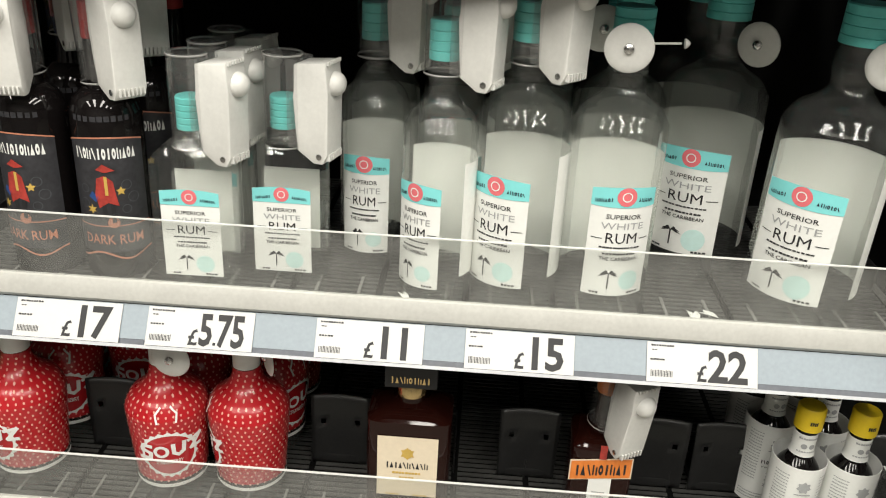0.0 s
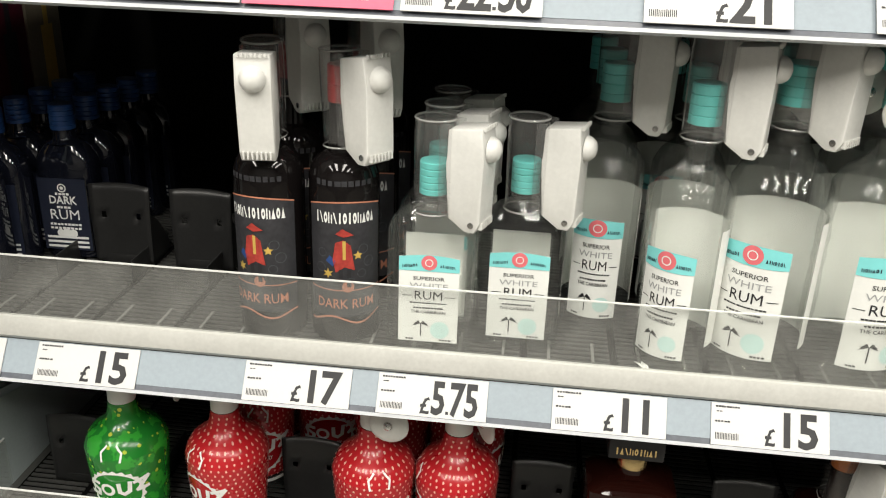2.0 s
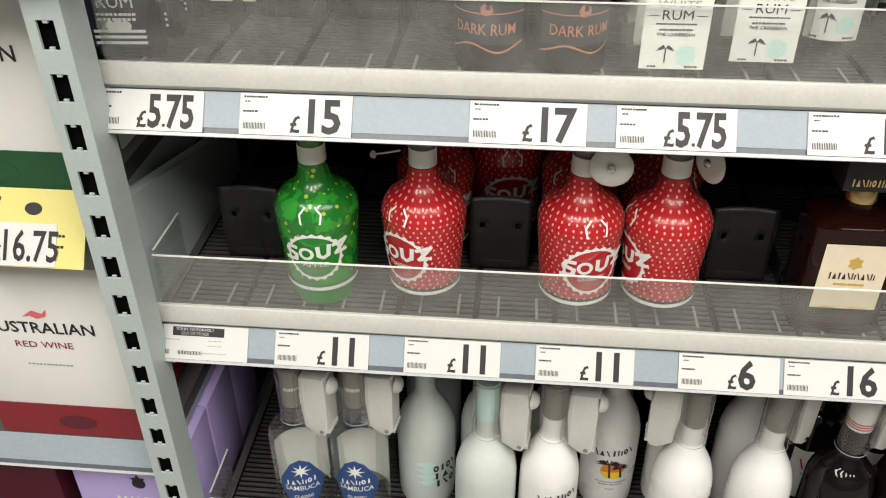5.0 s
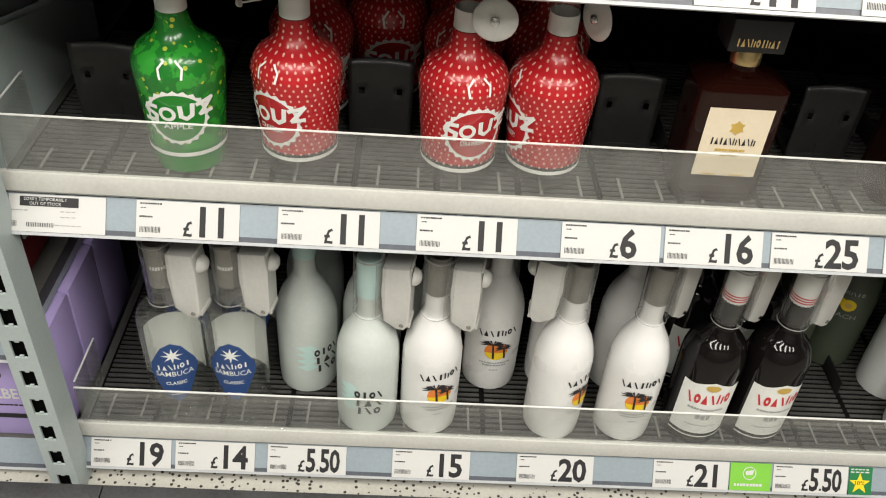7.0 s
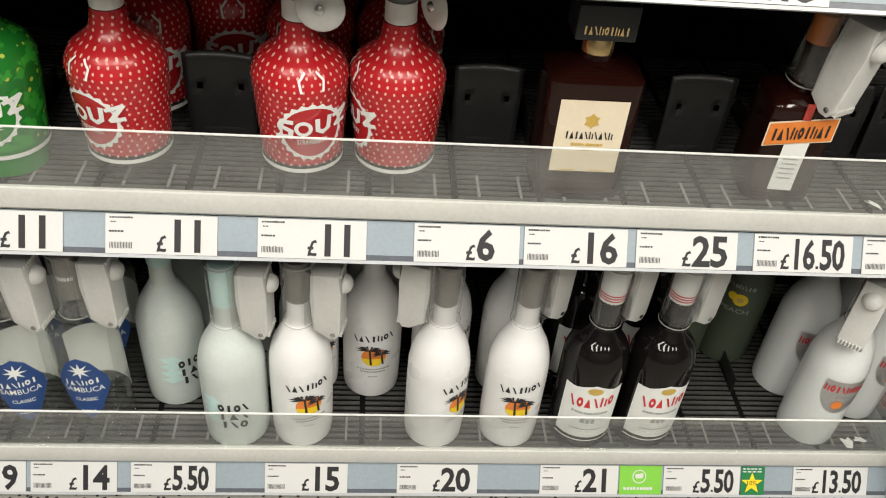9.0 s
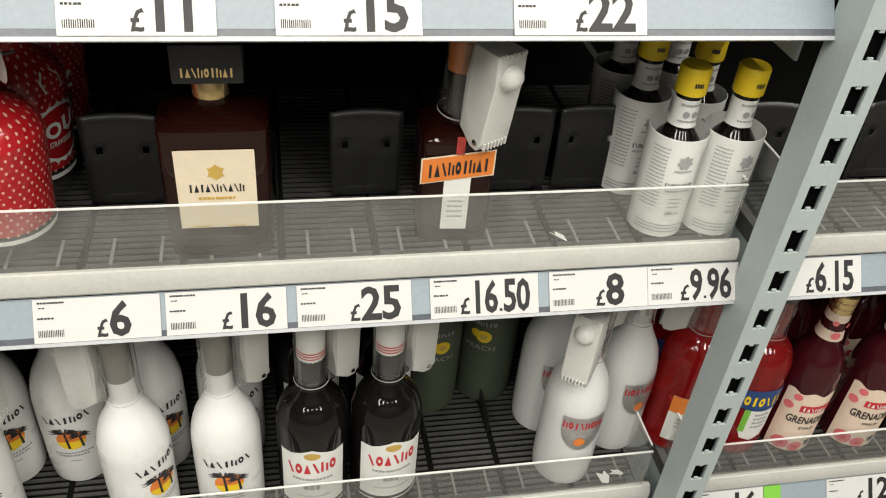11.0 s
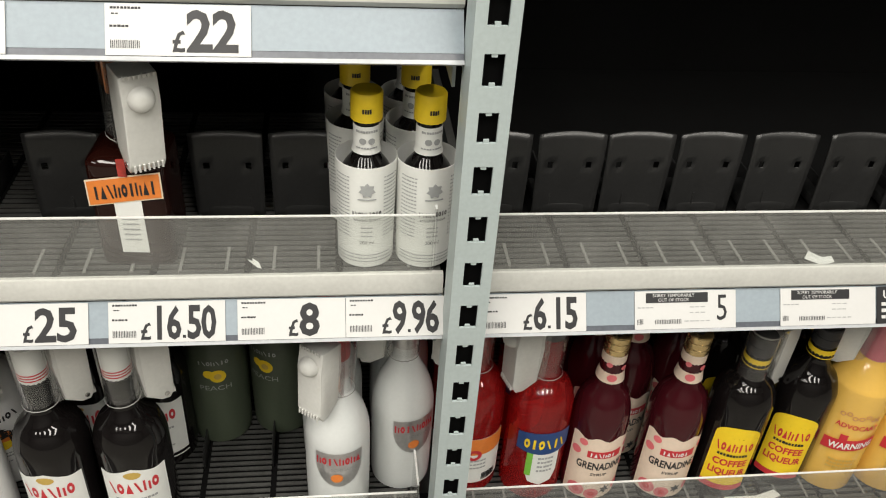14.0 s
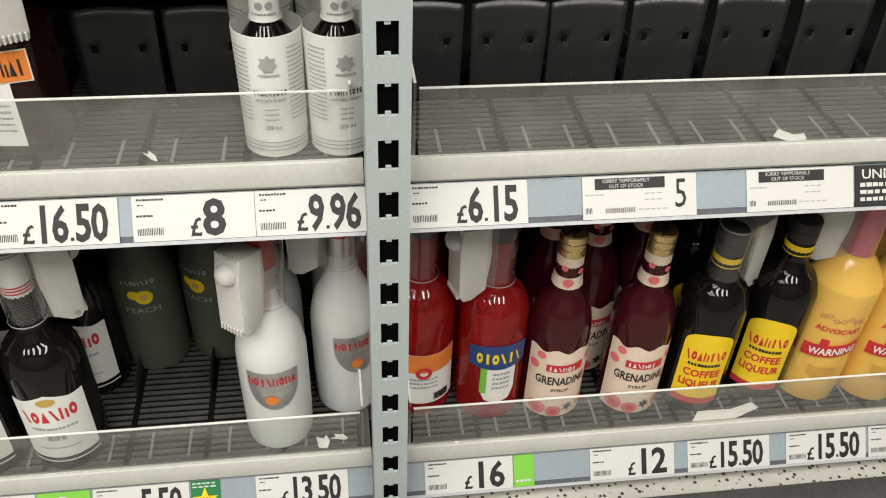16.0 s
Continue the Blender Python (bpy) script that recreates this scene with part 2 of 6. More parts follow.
M = {
    "steel": material("painted_grey_steel", (0.40, 0.46, 0.46), 0.38, 0, 0.07, 14, 0.05),
    "lip": material("cream_shelf_lip", (0.50, 0.50, 0.47), 0.38, 0, 0.09, 18, 0.04),
    "deck": material("dusty_shelf_deck", (0.085, 0.085, 0.08), 0.5, 0, 0.2, 12, 0.05),
    "rail": material("blue_grey_price_rail", (0.28, 0.33, 0.37), 0.42, 0, 0.08, 12),
    "rail_edge": material("dark_rail_groove", (0.10, 0.11, 0.13), 0.3, 0, 0.2, 40),
    "rail_foot": material("pale_rail_foot", (0.48, 0.50, 0.52), 0.25, 0, 0.08, 30),
    # guard haze: scratches plus a painted grey sheen of reflected light
    "guard": clear_plastic("scratched_sheen_guard", (0.94, 0.95, 0.94), 0.066),
    "guard_edge": material("bright_acrylic_edge", (0.72, 0.73, 0.71), 0.2, 0, 0.15, 60),
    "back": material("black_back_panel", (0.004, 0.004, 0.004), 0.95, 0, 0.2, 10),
    "black": material("black_plastic", (0.018, 0.018, 0.018), 0.32, 0, 0.2, 40, 0.05),
    "grid": material("worn_black_grid", (0.062, 0.062, 0.059), 0.45, 0, 0.25, 50),
    "strip": material("pale_slide_strip", (0.20, 0.20, 0.19), 0.35, 0, 0.2, 50),
    "card": material("white_price_card", (0.60, 0.60, 0.59), 0.45, 0, 0.02, 20),
    "ink": material("black_ink", (0.02, 0.02, 0.022), 0.5, 0, 0.1, 60),
    "grey_ink": material("grey_ink", (0.35, 0.36, 0.36), 0.5, 0, 0.1, 60),
    "yellow_card": material("yellow_card", (0.62, 0.56, 0.19), 0.5, 0, 0.03, 20),
    "green_card": material("green_card", (0.20, 0.52, 0.06), 0.45, 0, 0.05, 20),
    "dark_green": material("dark_green_card", (0.02, 0.18, 0.06), 0.45, 0, 0.05, 20),
    "floor": terrazzo(),
    "speckle": terrazzo("speckled_ledge", (0.52, 0.51, 0.46)),
    "wall": material("cream_wall", (0.16, 0.155, 0.15), 0.7, 0, 0.06, 3),
    "ceiling": material("white_ceiling", (0.5, 0.5, 0.49), 0.8, 0, 0.05, 3),
    "bumper": material("scuffed_black_bumper", (0.045, 0.045, 0.047), 0.38, 0, 0.35, 20, 0.1),
    "glass": bottle_glass("clear_glass", (0.98, 0.99, 0.98), 0.012),
    "shell": clear_plastic("clear_security_shell", (0.97, 0.97, 0.97), 0.045),
    "tag_white": material("white_security_plastic", (0.66, 0.66, 0.63), 0.42, 0, 0.06, 40, 0.05),
    "metal": material("brushed_metal", (0.55, 0.55, 0.54), 0.25, 1.0, 0.1, 60),
    "teal": material("teal_screw_cap", (0.13, 0.56, 0.52), 0.35, 0, 0.06, 60),
    "teal_ink": material("teal_print", (0.22, 0.66, 0.66), 0.5, 0, 0.03, 60),
    "pale_teal": material("pale_teal_print", (0.55, 0.75, 0.72), 0.5, 0, 0.05, 60),
    "coral": material("coral_seal", (0.72, 0.16, 0.18), 0.5, 0, 0.08, 90),
    "paper": material("white_label_paper", (0.78, 0.79, 0.76), 0.55, 0, 0.03, 40),
    "back_paper": material("back_of_label", (0.84, 0.85, 0.81), 0.6, 0, 0.05, 20),
    "cream": material("cream_label_paper", (0.76, 0.66, 0.50), 0.55, 0, 0.05, 60),
    "dark_glass": material("dark_liquor_glass", (0.006, 0.005, 0.005), 0.06, 0, 0),
    "navy_glass": material("navy_rum_glass", (0.006, 0.007, 0.012), 0.05, 0, 0, coat=0.6),
    "navy": material("navy_label", (0.012, 0.016, 0.032), 0.5, 0, 0.1, 60),
    "blue_cap": material("dark_blue_cap", (0.015, 0.05, 0.16), 0.35, 0, 0.1, 60),
    "black_label": material("charcoal_label", (0.03, 0.03, 0.034), 0.5, 0, 0.35, 90),
    "copper": material("copper_print", (0.50, 0.20, 0.12), 0.4, 0, 0.1, 90),
    "red": material("red_print", (0.55, 0.03, 0.04), 0.45, 0, 0.1, 60),
    "gold": material("gold_cap", (0.70, 0.52, 0.25), 0.25, 0.9, 0.08, 60),
    "gold_ink": material("gold_print", (0.62, 0.42, 0.10), 0.4, 0.2, 0.1, 60),
    "yellow": material("yellow_cap", (0.80, 0.57, 0.02), 0.4, 0, 0.05, 60),
    "yellow_label": material("yellow_label", (0.85, 0.60, 0.02), 0.5, 0, 0.04, 60),
    "strawberry": material("strawberry_sleeve", (0.44, 0.012, 0.018), 0.28, 0, 0.12, 40, coat=0.4),
    "seed": material("pale_pink_seed_print", (0.74, 0.40, 0.32), 0.4, 0, 0.1, 60),
    "apple": spotted("apple_sleeve", (0.012, 0.17, 0.02), (0.42, 0.52, 0.05), 90, 0.22, second=(0.03, 0.30, 0.03)),
    "red_glass": material("red_liquor_glass", (0.42, 0.015, 0.02), 0.06, 0, 0, coat=0.5),
    "green_glass": material("green_liquor_glass", (0.008, 0.20, 0.015), 0.06, 0, 0, coat=0.5),
    "amber": material("dark_amber_glass", (0.014, 0.003, 0.002), 0.06, 0, 0),
    "orange": material("orange_label", (0.75, 0.22, 0.04), 0.5, 0, 0.08, 60),
    "frost": material("frosted_white_glass", (0.70, 0.72, 0.71), 0.3, 0, 0.03, 20, coat=0.3),
    "frost_mint": material("frosted_mint_glass", (0.58, 0.63, 0.60), 0.35, 0, 0.05, 20),
    "frost_green": material("frosted_green_glass", (0.075, 0.092, 0.062), 0.4, 0, 0.08, 20),
    "white_bottle": material("opaque_white_bottle", (0.80, 0.80, 0.79), 0.28, 0, 0.02, 20, coat=0.3),
    "silver_label": material("silver_foil_label", (0.55, 0.54, 0.54), 0.3, 0.8, 0.15, 30),
    "steel_cap": material("smoked_steel_cap", (0.30, 0.29, 0.27), 0.35, 0.6, 0.1, 40),
    "red_cap": material("metallic_red_cap", (0.42, 0.04, 0.04), 0.3, 0.5, 0.08, 60),
    "blue_label": material("blue_diamond_label", (0.02, 0.06, 0.20), 0.45, 0, 0.12, 60),
    "aperitif": bottle_glass("bright_red_aperitif", (0.80, 0.035, 0.035), 0.2),
    "syrup": material("dark_red_syrup", (0.045, 0.005, 0.008), 0.06, 0, 0),
    "advocaat": material("yellow_egg_liqueur", (0.78, 0.48, 0.10), 0.15, 0, 0.03, 20, coat=0.4),
    "pink_cap": material("pink_foil_cap", (0.60, 0.16, 0.20), 0.35, 0.2, 0.1, 60),
    "cream_syrup": material("cream_pink_label", (0.76, 0.62, 0.50), 0.55, 0, 0.05, 60),
    "box_white": material("white_carton", (0.78, 0.78, 0.76), 0.5, 0, 0.02, 20),
    "box_green": material("dark_green_carton", (0.015, 0.075, 0.03), 0.45, 0, 0.15, 30),
    "box_red": material("dark_red_carton", (0.22, 0.015, 0.025), 0.45, 0, 0.12, 30),
    "box_purple": material("lilac_carton", (0.52, 0.42, 0.80), 0.5, 0, 0.04, 20),
    "box_maroon": material("maroon_carton", (0.10, 0.01, 0.025), 0.45, 0, 0.12, 30),
    # pale carton darkened in its colour for the shade under the upper shelf
    "box_shaded": material("shaded_pale_carton", (0.20, 0.17, 0.12), 0.55, 0, 0.1, 30),
    "star": material("gold_star_print", (0.50, 0.31, 0.06), 0.4, 0.3, 0.1, 60),
    "lamp_white": material("white_fixture", (0.8, 0.8, 0.8), 0.4, 0, 0.03, 20),
    "rim": clear_plastic("moulded_clear_rim", (0.8, 0.8, 0.8), 0.35),
    "coat_red": material("faded_red_print", (0.36, 0.04, 0.03), 0.5, 0, 0.35, 160),
    "smoke": material("grey_smoke_print", (0.06, 0.065, 0.07), 0.5, 0, 0.4, 120),
    "pink_card": material("pink_card", (0.70, 0.12, 0.20), 0.5, 0, 0.05, 30),
}


for dark in ("dark_glass", "navy_glass", "amber", "syrup"):
    M[dark].node_tree.nodes["Principled BSDF"].inputs["Specular IOR Level"].default_value = 0.42
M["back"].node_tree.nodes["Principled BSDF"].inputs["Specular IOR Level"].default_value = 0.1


# ---- mesh helpers ----
def mesh_of(bm, mat, smooth=True):
    me = bpy.data.meshes.new("mesh")
    bmesh.ops.recalc_face_normals(bm, faces=bm.faces)
    if smooth:
        for f in bm.faces:
            f.smooth = True
        for e in bm.edges:
            if len(e.link_faces) == 2 and e.calc_face_angle(0) > radians(38):
                e.smooth = False
    bm.to_mesh(me)
    bm.free()
    me.materials.append(M[mat])
    return me


def part(name, bm, mat, parent=None, label=""):
    ob = new(name, bm if isinstance(bm, bpy.types.Mesh) else mesh_of(bm, mat))
    ob.parent = parent
    if name in ("barcode", "small_print", "neck_emboss", "neck_print"):
        tagged(ob, label, kind="stuff")
    elif label:
        tagged(ob, label)
    return ob


def thing(name, label, category, group="", kind=""):
    return tagged(new(name), label, category, group, kind)


def box(x0, x1, y0, y1, z0, z1, bev=0.0):
    bm = bmesh.new()
    bmesh.ops.create_cube(bm, size=1)
    for v in bm.verts:
        v.co = Vector(((x0 + x1) / 2 + v.co.x * (x1 - x0), (y0 + y1) / 2 + v.co.y * (y1 - y0), (z0 + z1) / 2 + v.co.z * (z1 - z0)))
    if bev > 0:
        bmesh.ops.bevel(bm, geom=bm.edges[:], offset=bev, segments=2, affect="EDGES", profile=0.5)
    return bm


def merge(*bms):
    out = bmesh.new()
    for b in bms:
        me = bpy.data.meshes.new("tmp")
        b.to_mesh(me)
        b.free()
        out.from_mesh(me)
        bpy.data.meshes.remove(me)
    return out


def moved(bm, m):
    bmesh.ops.transform(bm, matrix=m, verts=bm.verts)
    return bm


def lathe(profile, seg=28, depth=1.0, power=2.0, closed=True):
    """Rings of (radius, height); power over 2 squares the section off, depth squeezes it front to back."""
    bm, rings = bmesh.new(), []
    for r, z in profile:
        ring = []
        for k in range(seg):
            a = 2 * math.pi * (k + 0.5) / seg
            c, s = math.cos(a), math.sin(a)
            n = power if r > 0.021 else 2.0
            d = depth if r > 0.021 else 1.0
            ring.append(bm.verts.new((r * math.copysign(abs(c) ** (2 / n), c), r * d * math.copysign(abs(s) ** (2 / n), s), z)))
        rings.append(ring)
    for a, b in zip(rings, rings[1:]):
        for k in range(seg):
            bm.faces.new((a[k], a[(k + 1) % seg], b[(k + 1) % seg], b[k]))
    if closed:
        bm.faces.new(rings[0][::-1])
        bm.faces.new(rings[-1])
    return bm


def smooth_profile(points, steps=3):
    """Catmull-Rom through (radius, height) points."""
    out = []
    for i in range(len(points) - 1):
        p0, p1, p2, p3 = points[max(i - 1, 0)], points[i], points[i + 1], points[min(i + 2, len(points) - 1)]
        for k in range(steps):
            t = k / steps
            out.append(tuple(max(0.001, 0.5 * (2 * p1[j] + (p2[j] - p0[j]) * t + (2 * p0[j] - 5 * p1[j] + 4 * p2[j] - p3[j]) * t * t + (3 * p1[j] - p0[j] - 3 * p2[j] + p3[j]) * t ** 3)) for j in (0, 1)))
    return out + [points[-1]]


def extrude_x(points, x0, x1):
    """A profile of (y, z) points, closed, drawn out along x."""
    bm = bmesh.new()
    a, b = ([bm.verts.new((x, y, z)) for y, z in points] for x in (x0, x1))
    n = len(points)
    for k in range(n):
        bm.faces.new((a[k], a[(k + 1) % n], b[(k + 1) % n], b[k]))
    bm.faces.new(a[::-1])
    bm.faces.new(b)
    return bm


# surfaces to print on: (across, height, lift) -> place
def round_surface(r):
    return lambda u, z, lift: Vector(((r + lift) * math.sin(u / r), -(r + lift) * math.cos(u / r), z))


def flat_surface(y):
    return lambda u, z, lift: Vector((u, y - lift, z))


def patch(surface, outline, lift=0.0006, cells=10):
    """A sheet on a surface: outline(u in 0..1) -> (u0, u1, z0, z1) or a plain box of four numbers."""
    bm = bmesh.new()
    u0, u1, z0, z1 = outline[:4]
    top = outline[4] if len(outline) > 4 else (lambda s: 0.0)
    low = outline[5] if len(outline) > 5 else (lambda s: 0.0)
    rows = []
    for i in range(cells + 1):
        s = i / cells
        u = u0 + (u1 - u0) * s
        za, zb = z0 + low(s), z1 + top(s)
        rows.append([bm.verts.new(surface(u, za + (zb - za) * k / 2, lift)) for k in range(3)])
    for a, b in zip(rows, rows[1:]):
        for k in range(2):
            bm.faces.new((a[k], b[k], b[k + 1], a[k + 1]))
    return bm


def polygon(surface, points, lift):
    """A flat outline laid on a surface; wide ones are cut finely enough to follow its curve."""
    bm = bmesh.new()
    bm.faces.new([bm.verts.new((u, z, 0.0)) for u, z in points])
    us = [u for u, z in points]
    bmesh.ops.triangulate(bm, faces=bm.faces[:])
    step = 0.006
    x = min(us) + step
    while max(us) - min(us) > 0.010 and x < max(us) - 0.001:
        bmesh.ops.bisect_plane(bm, geom=bm.verts[:] + bm.edges[:] + bm.faces[:], plane_co=(x, 0, 0), plane_no=(1, 0, 0))
        x += step
    for v in bm.verts:
        v.co = surface(v.co.x, v.co.y, lift)
    return bm


def disc(surface, u, z, r, lift, n=18, ry=None):
    return polygon(surface, [(u + r * math.cos(2 * math.pi * k / n), z + (ry or r) * math.sin(2 * math.pi * k / n)) for k in range(n)], lift)


def ring_patch(surface, u, z, r0, r1, lift, n=24, teeth=0.0):
    bm = bmesh.new()
    ins, outs = [], []
    for k in range(n):
        a, w = 2 * math.pi * k / n, (teeth if k % 2 else 0)
        ins.append(bm.verts.new(surface(u + r0 * math.cos(a), z + r0 * math.sin(a), lift)))
        outs.append(bm.verts.new(surface(u + (r1 + w) * math.cos(a), z + (r1 + w) * math.sin(a), lift)))
    for k in range(n):
        j = (k + 1) % n
        bm.faces.new((ins[k], outs[k], outs[j], ins[j]))
    return bm


def star_points(u, z, r, n=5, inner=0.42, turn=0.0):
    return [(u + (r if k % 2 == 0 else r * inner) * math.sin(math.pi * k / n + turn), z + (r if k % 2 == 0 else r * inner) * math.cos(math.pi * k / n + turn)) for k in range(2 * n)]


FLAT_TEXT = {}


def letters(surface, text, u, z, height, lift=0.0012, width=None, thick=0.0, rise=0.0, squeeze=1.0):
    """Words in the built-in font, centred on u, standing on z, laid on the surface. rise: slope."""
    key = (text, thick)
    if key not in FLAT_TEXT:
        cu = bpy.data.curves.new("words", "FONT")
        cu.body, cu.size, cu.resolution_u, cu.offset = text, 1.0, 2, thick * 0.5
        ob = bpy.data.objects.new("words", cu)
        FLAT_TEXT[key] = bpy.data.meshes.new_from_object(ob)
        bpy.data.objects.remove(ob)
    bm = bmesh.new()
    bm.from_mesh(FLAT_TEXT[key])
    xs, ys = [v.co.x for v in bm.verts], [v.co.y for v in bm.verts]
    w, h0 = max(xs) - min(xs), max(max(ys) - min(0.0, 0.0), 0.6)
    k = height / h0
    kx = width / w if width else k * squeeze
    mid = (max(xs) + min(xs)) / 2
    for v in bm.verts:
        uu = (v.co.x - mid) * kx
        v.co = surface(u + uu, z + v.co.y * k + rise * uu, lift)
    return bm


def bars(surface, u, z, width, height, count, lift=0.0012, seed=1, rise=0.0, fill=0.82):
    """A line of small blocks, for writing that cannot be read or is a brand's."""
    rnd = random.Random(seed)
    out, x = [], u - width / 2
    step = width / count
    for k in range(count):
        w = step * fill * rnd.uniform(0.8, 1.1)
        h = height * rnd.uniform(0.86, 1.0)
        zz = z + rise * (x - u)
        out.append(patch(surface, (x, x + w, zz, zz + h), lift, 1))
        x += step
    return merge(*out)


def marks(surface, u, z, width, height, count, lift=0.0012, seed=1, rise=0.0):
    """A row of plain upright marks (bars, hoops, wedges), for a brand's name drawn as shapes."""
    rnd, out = random.Random(seed), []
    step = width / count
    st = min(step * 0.26, height * 0.2)
    last = -1
    for k in range(count):
        x, w, zz = u - width / 2 + k * step, step * 0.82, z + rise * (k * step - width / 2)
        kind = rnd.choice([q for q in range(5) if q != last])
        last = kind
        if kind == 0:
            out.append(ring_patch(lambda a, b, l, x=x, w=w, zz=zz: surface(x + w / 2 + a * w / 2, zz + height / 2 + b * height / 2, l), 0, 0, 1 - 2 * st / w, 1.0, lift, 16))
        elif kind == 1:
            out += [patch(surface, (x + w * 0.3, x + w * 0.3 + st * 1.3, zz, zz + height), lift, 1)]
        elif kind == 2:
            out += [polygon(surface, [(x, zz), (x + w, zz), (x + w / 2, zz + height)], lift)]
        elif kind == 3:
            out += [polygon(surface, [(x, zz + height), (x + st, zz + height), (x + w, zz), (x + w - st, zz)], lift)]
        else:
            out += [patch(surface, (x, x + st, zz, zz + height), lift, 1), patch(surface, (x + w - st, x + w, zz, zz + height * 0.8), lift, 1)]
    return merge(*out)


MADE = {}


def placed(kind, builder, x, y, z, turn=0.0, tip=0.0, tiltf=0.0):
    """The kind's first one is built, the rest are copies with the same parts."""
    m = pose(x, y, z, tiltf, tip, turn)
    if kind not in MADE:
        MADE[kind] = builder()
        MADE[kind].matrix_basis = m
        return MADE[kind]
    return copy_thing(MADE[kind], m)


# ---- room ----
def slab(name, x0, x1, y0, y1, z0, z1, mat, label, category):
    ob = part(name, box(x0, x1, y0, y1, z0, z1), mat)
    return tagged(ob, label, category, kind="structure")


slab("floor", -4.0, 5.0, -3.2, 1.2, -0.1, 0.0, "floor", "speckled beige terrazzo shop floor", "floor")
slab("ceiling", -4.0, 5.0, -3.2, 1.2, 3.0, 3.1, "ceiling", "plain white shop ceiling with tube lights", "ceiling")
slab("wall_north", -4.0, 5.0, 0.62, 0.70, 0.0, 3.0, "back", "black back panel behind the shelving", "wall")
# unseen stand-in for the opposite shelving, kept dark for the bottle reflections
slab("wall_south", -4.0, 5.0, -3.3, -3.2, 0.0, 3.0, "wall", "plain dark wall standing in for the opposite shelving", "wall")
slab("wall_west", -4.1, -4.0, -3.2, 1.2, 0.0, 3.0, "wall", "plain cream wall closing the aisle", "wall")
slab("wall_east", 5.0, 5.1, -3.2, 1.2, 0.0, 3.0, "wall", "plain cream wall closing the aisle", "wall")


def ceiling_light():
    t = thing("ceiling_light", "slim white ceiling tube light fixture", "light", "ceiling tubes")
    part("frame", merge(box(-0.18, -0.155, -1.0, 1.0, -0.05, 0.0), box(0.155, 0.18, -1.0, 1.0, -0.05, 0.0), box(-0.155, 0.155, -1.0, 1.0, -0.03, 0.0)), "lamp_white", t)
    return t


for tx, ty in TUBES:
    placed("ceiling_light", ceiling_light, tx, ty, 3.0)

# ---- shelving ----
POST_L, POST_R, POST_RR = -0.483, 0.857, 2.197
ZA, ZB, ZC, ZD = 0.918, 0.616, 0.200, 1.310
DECK = 0.015           # the deck's top above a rail's top edge
DEPTH = 0.52


def upright(x):
    """A slotted steel post: two cheeks, a front face with slots cut through, and a black fill for the shade inside."""
    t = thing("shelf_upright", "pale grey steel shelving upright with slots", "shelving post", "shelving posts")
    w, y0, y1, pitch, h0, top = 0.0185, -0.055, -0.012, 0.0513, 0.0, 2.1
    bits = [box(x - w, x - 0.0085, y0, y0 + 0.003, h0, top), box(x + 0.0085, x + w, y0, y0 + 0.003, h0, top),
            box(x - w, x - w + 0.003, y0 + 0.003, y1, h0, top), box(x + w - 0.003, x + w, y0 + 0.003, y1, h0, top)]
    z = 0.0025
    while z < top:
        bits.append(box(x - 0.0085, x + 0.0085, y0, y0 + 0.003, z + 0.0285, min(z + pitch, top)))
        for s in (-1, 1):  # the notch teeth in the middle of the slot's two ends
            bits.append(box(x - 0.0024, x + 0.0024, y0 + 0.0006, y0 + 0.003, z + (0.0 if s < 0 else 0.0255), z + (0.003 if s < 0 else 0.0285)))
        z += pitch
    part("post", merge(*bits), "steel", t)
    # added black slab: paints the shade seen through the slots
    part("shade_fill", box(x - w + 0.0045, x + w - 0.0045, y0 + 0.012, y1 - 0.002, h0, top), "back", t, "black fill for the shade inside the post")
    part("foot", box(x - 0.026, x + 0.026, y0 - 0.002, 0.35, 0.0, 0.06, 0.003), "steel", t)
    return t


for x in (POST_L, POST_R, POST_RR, POST_L - 1.34):
    upright(x)


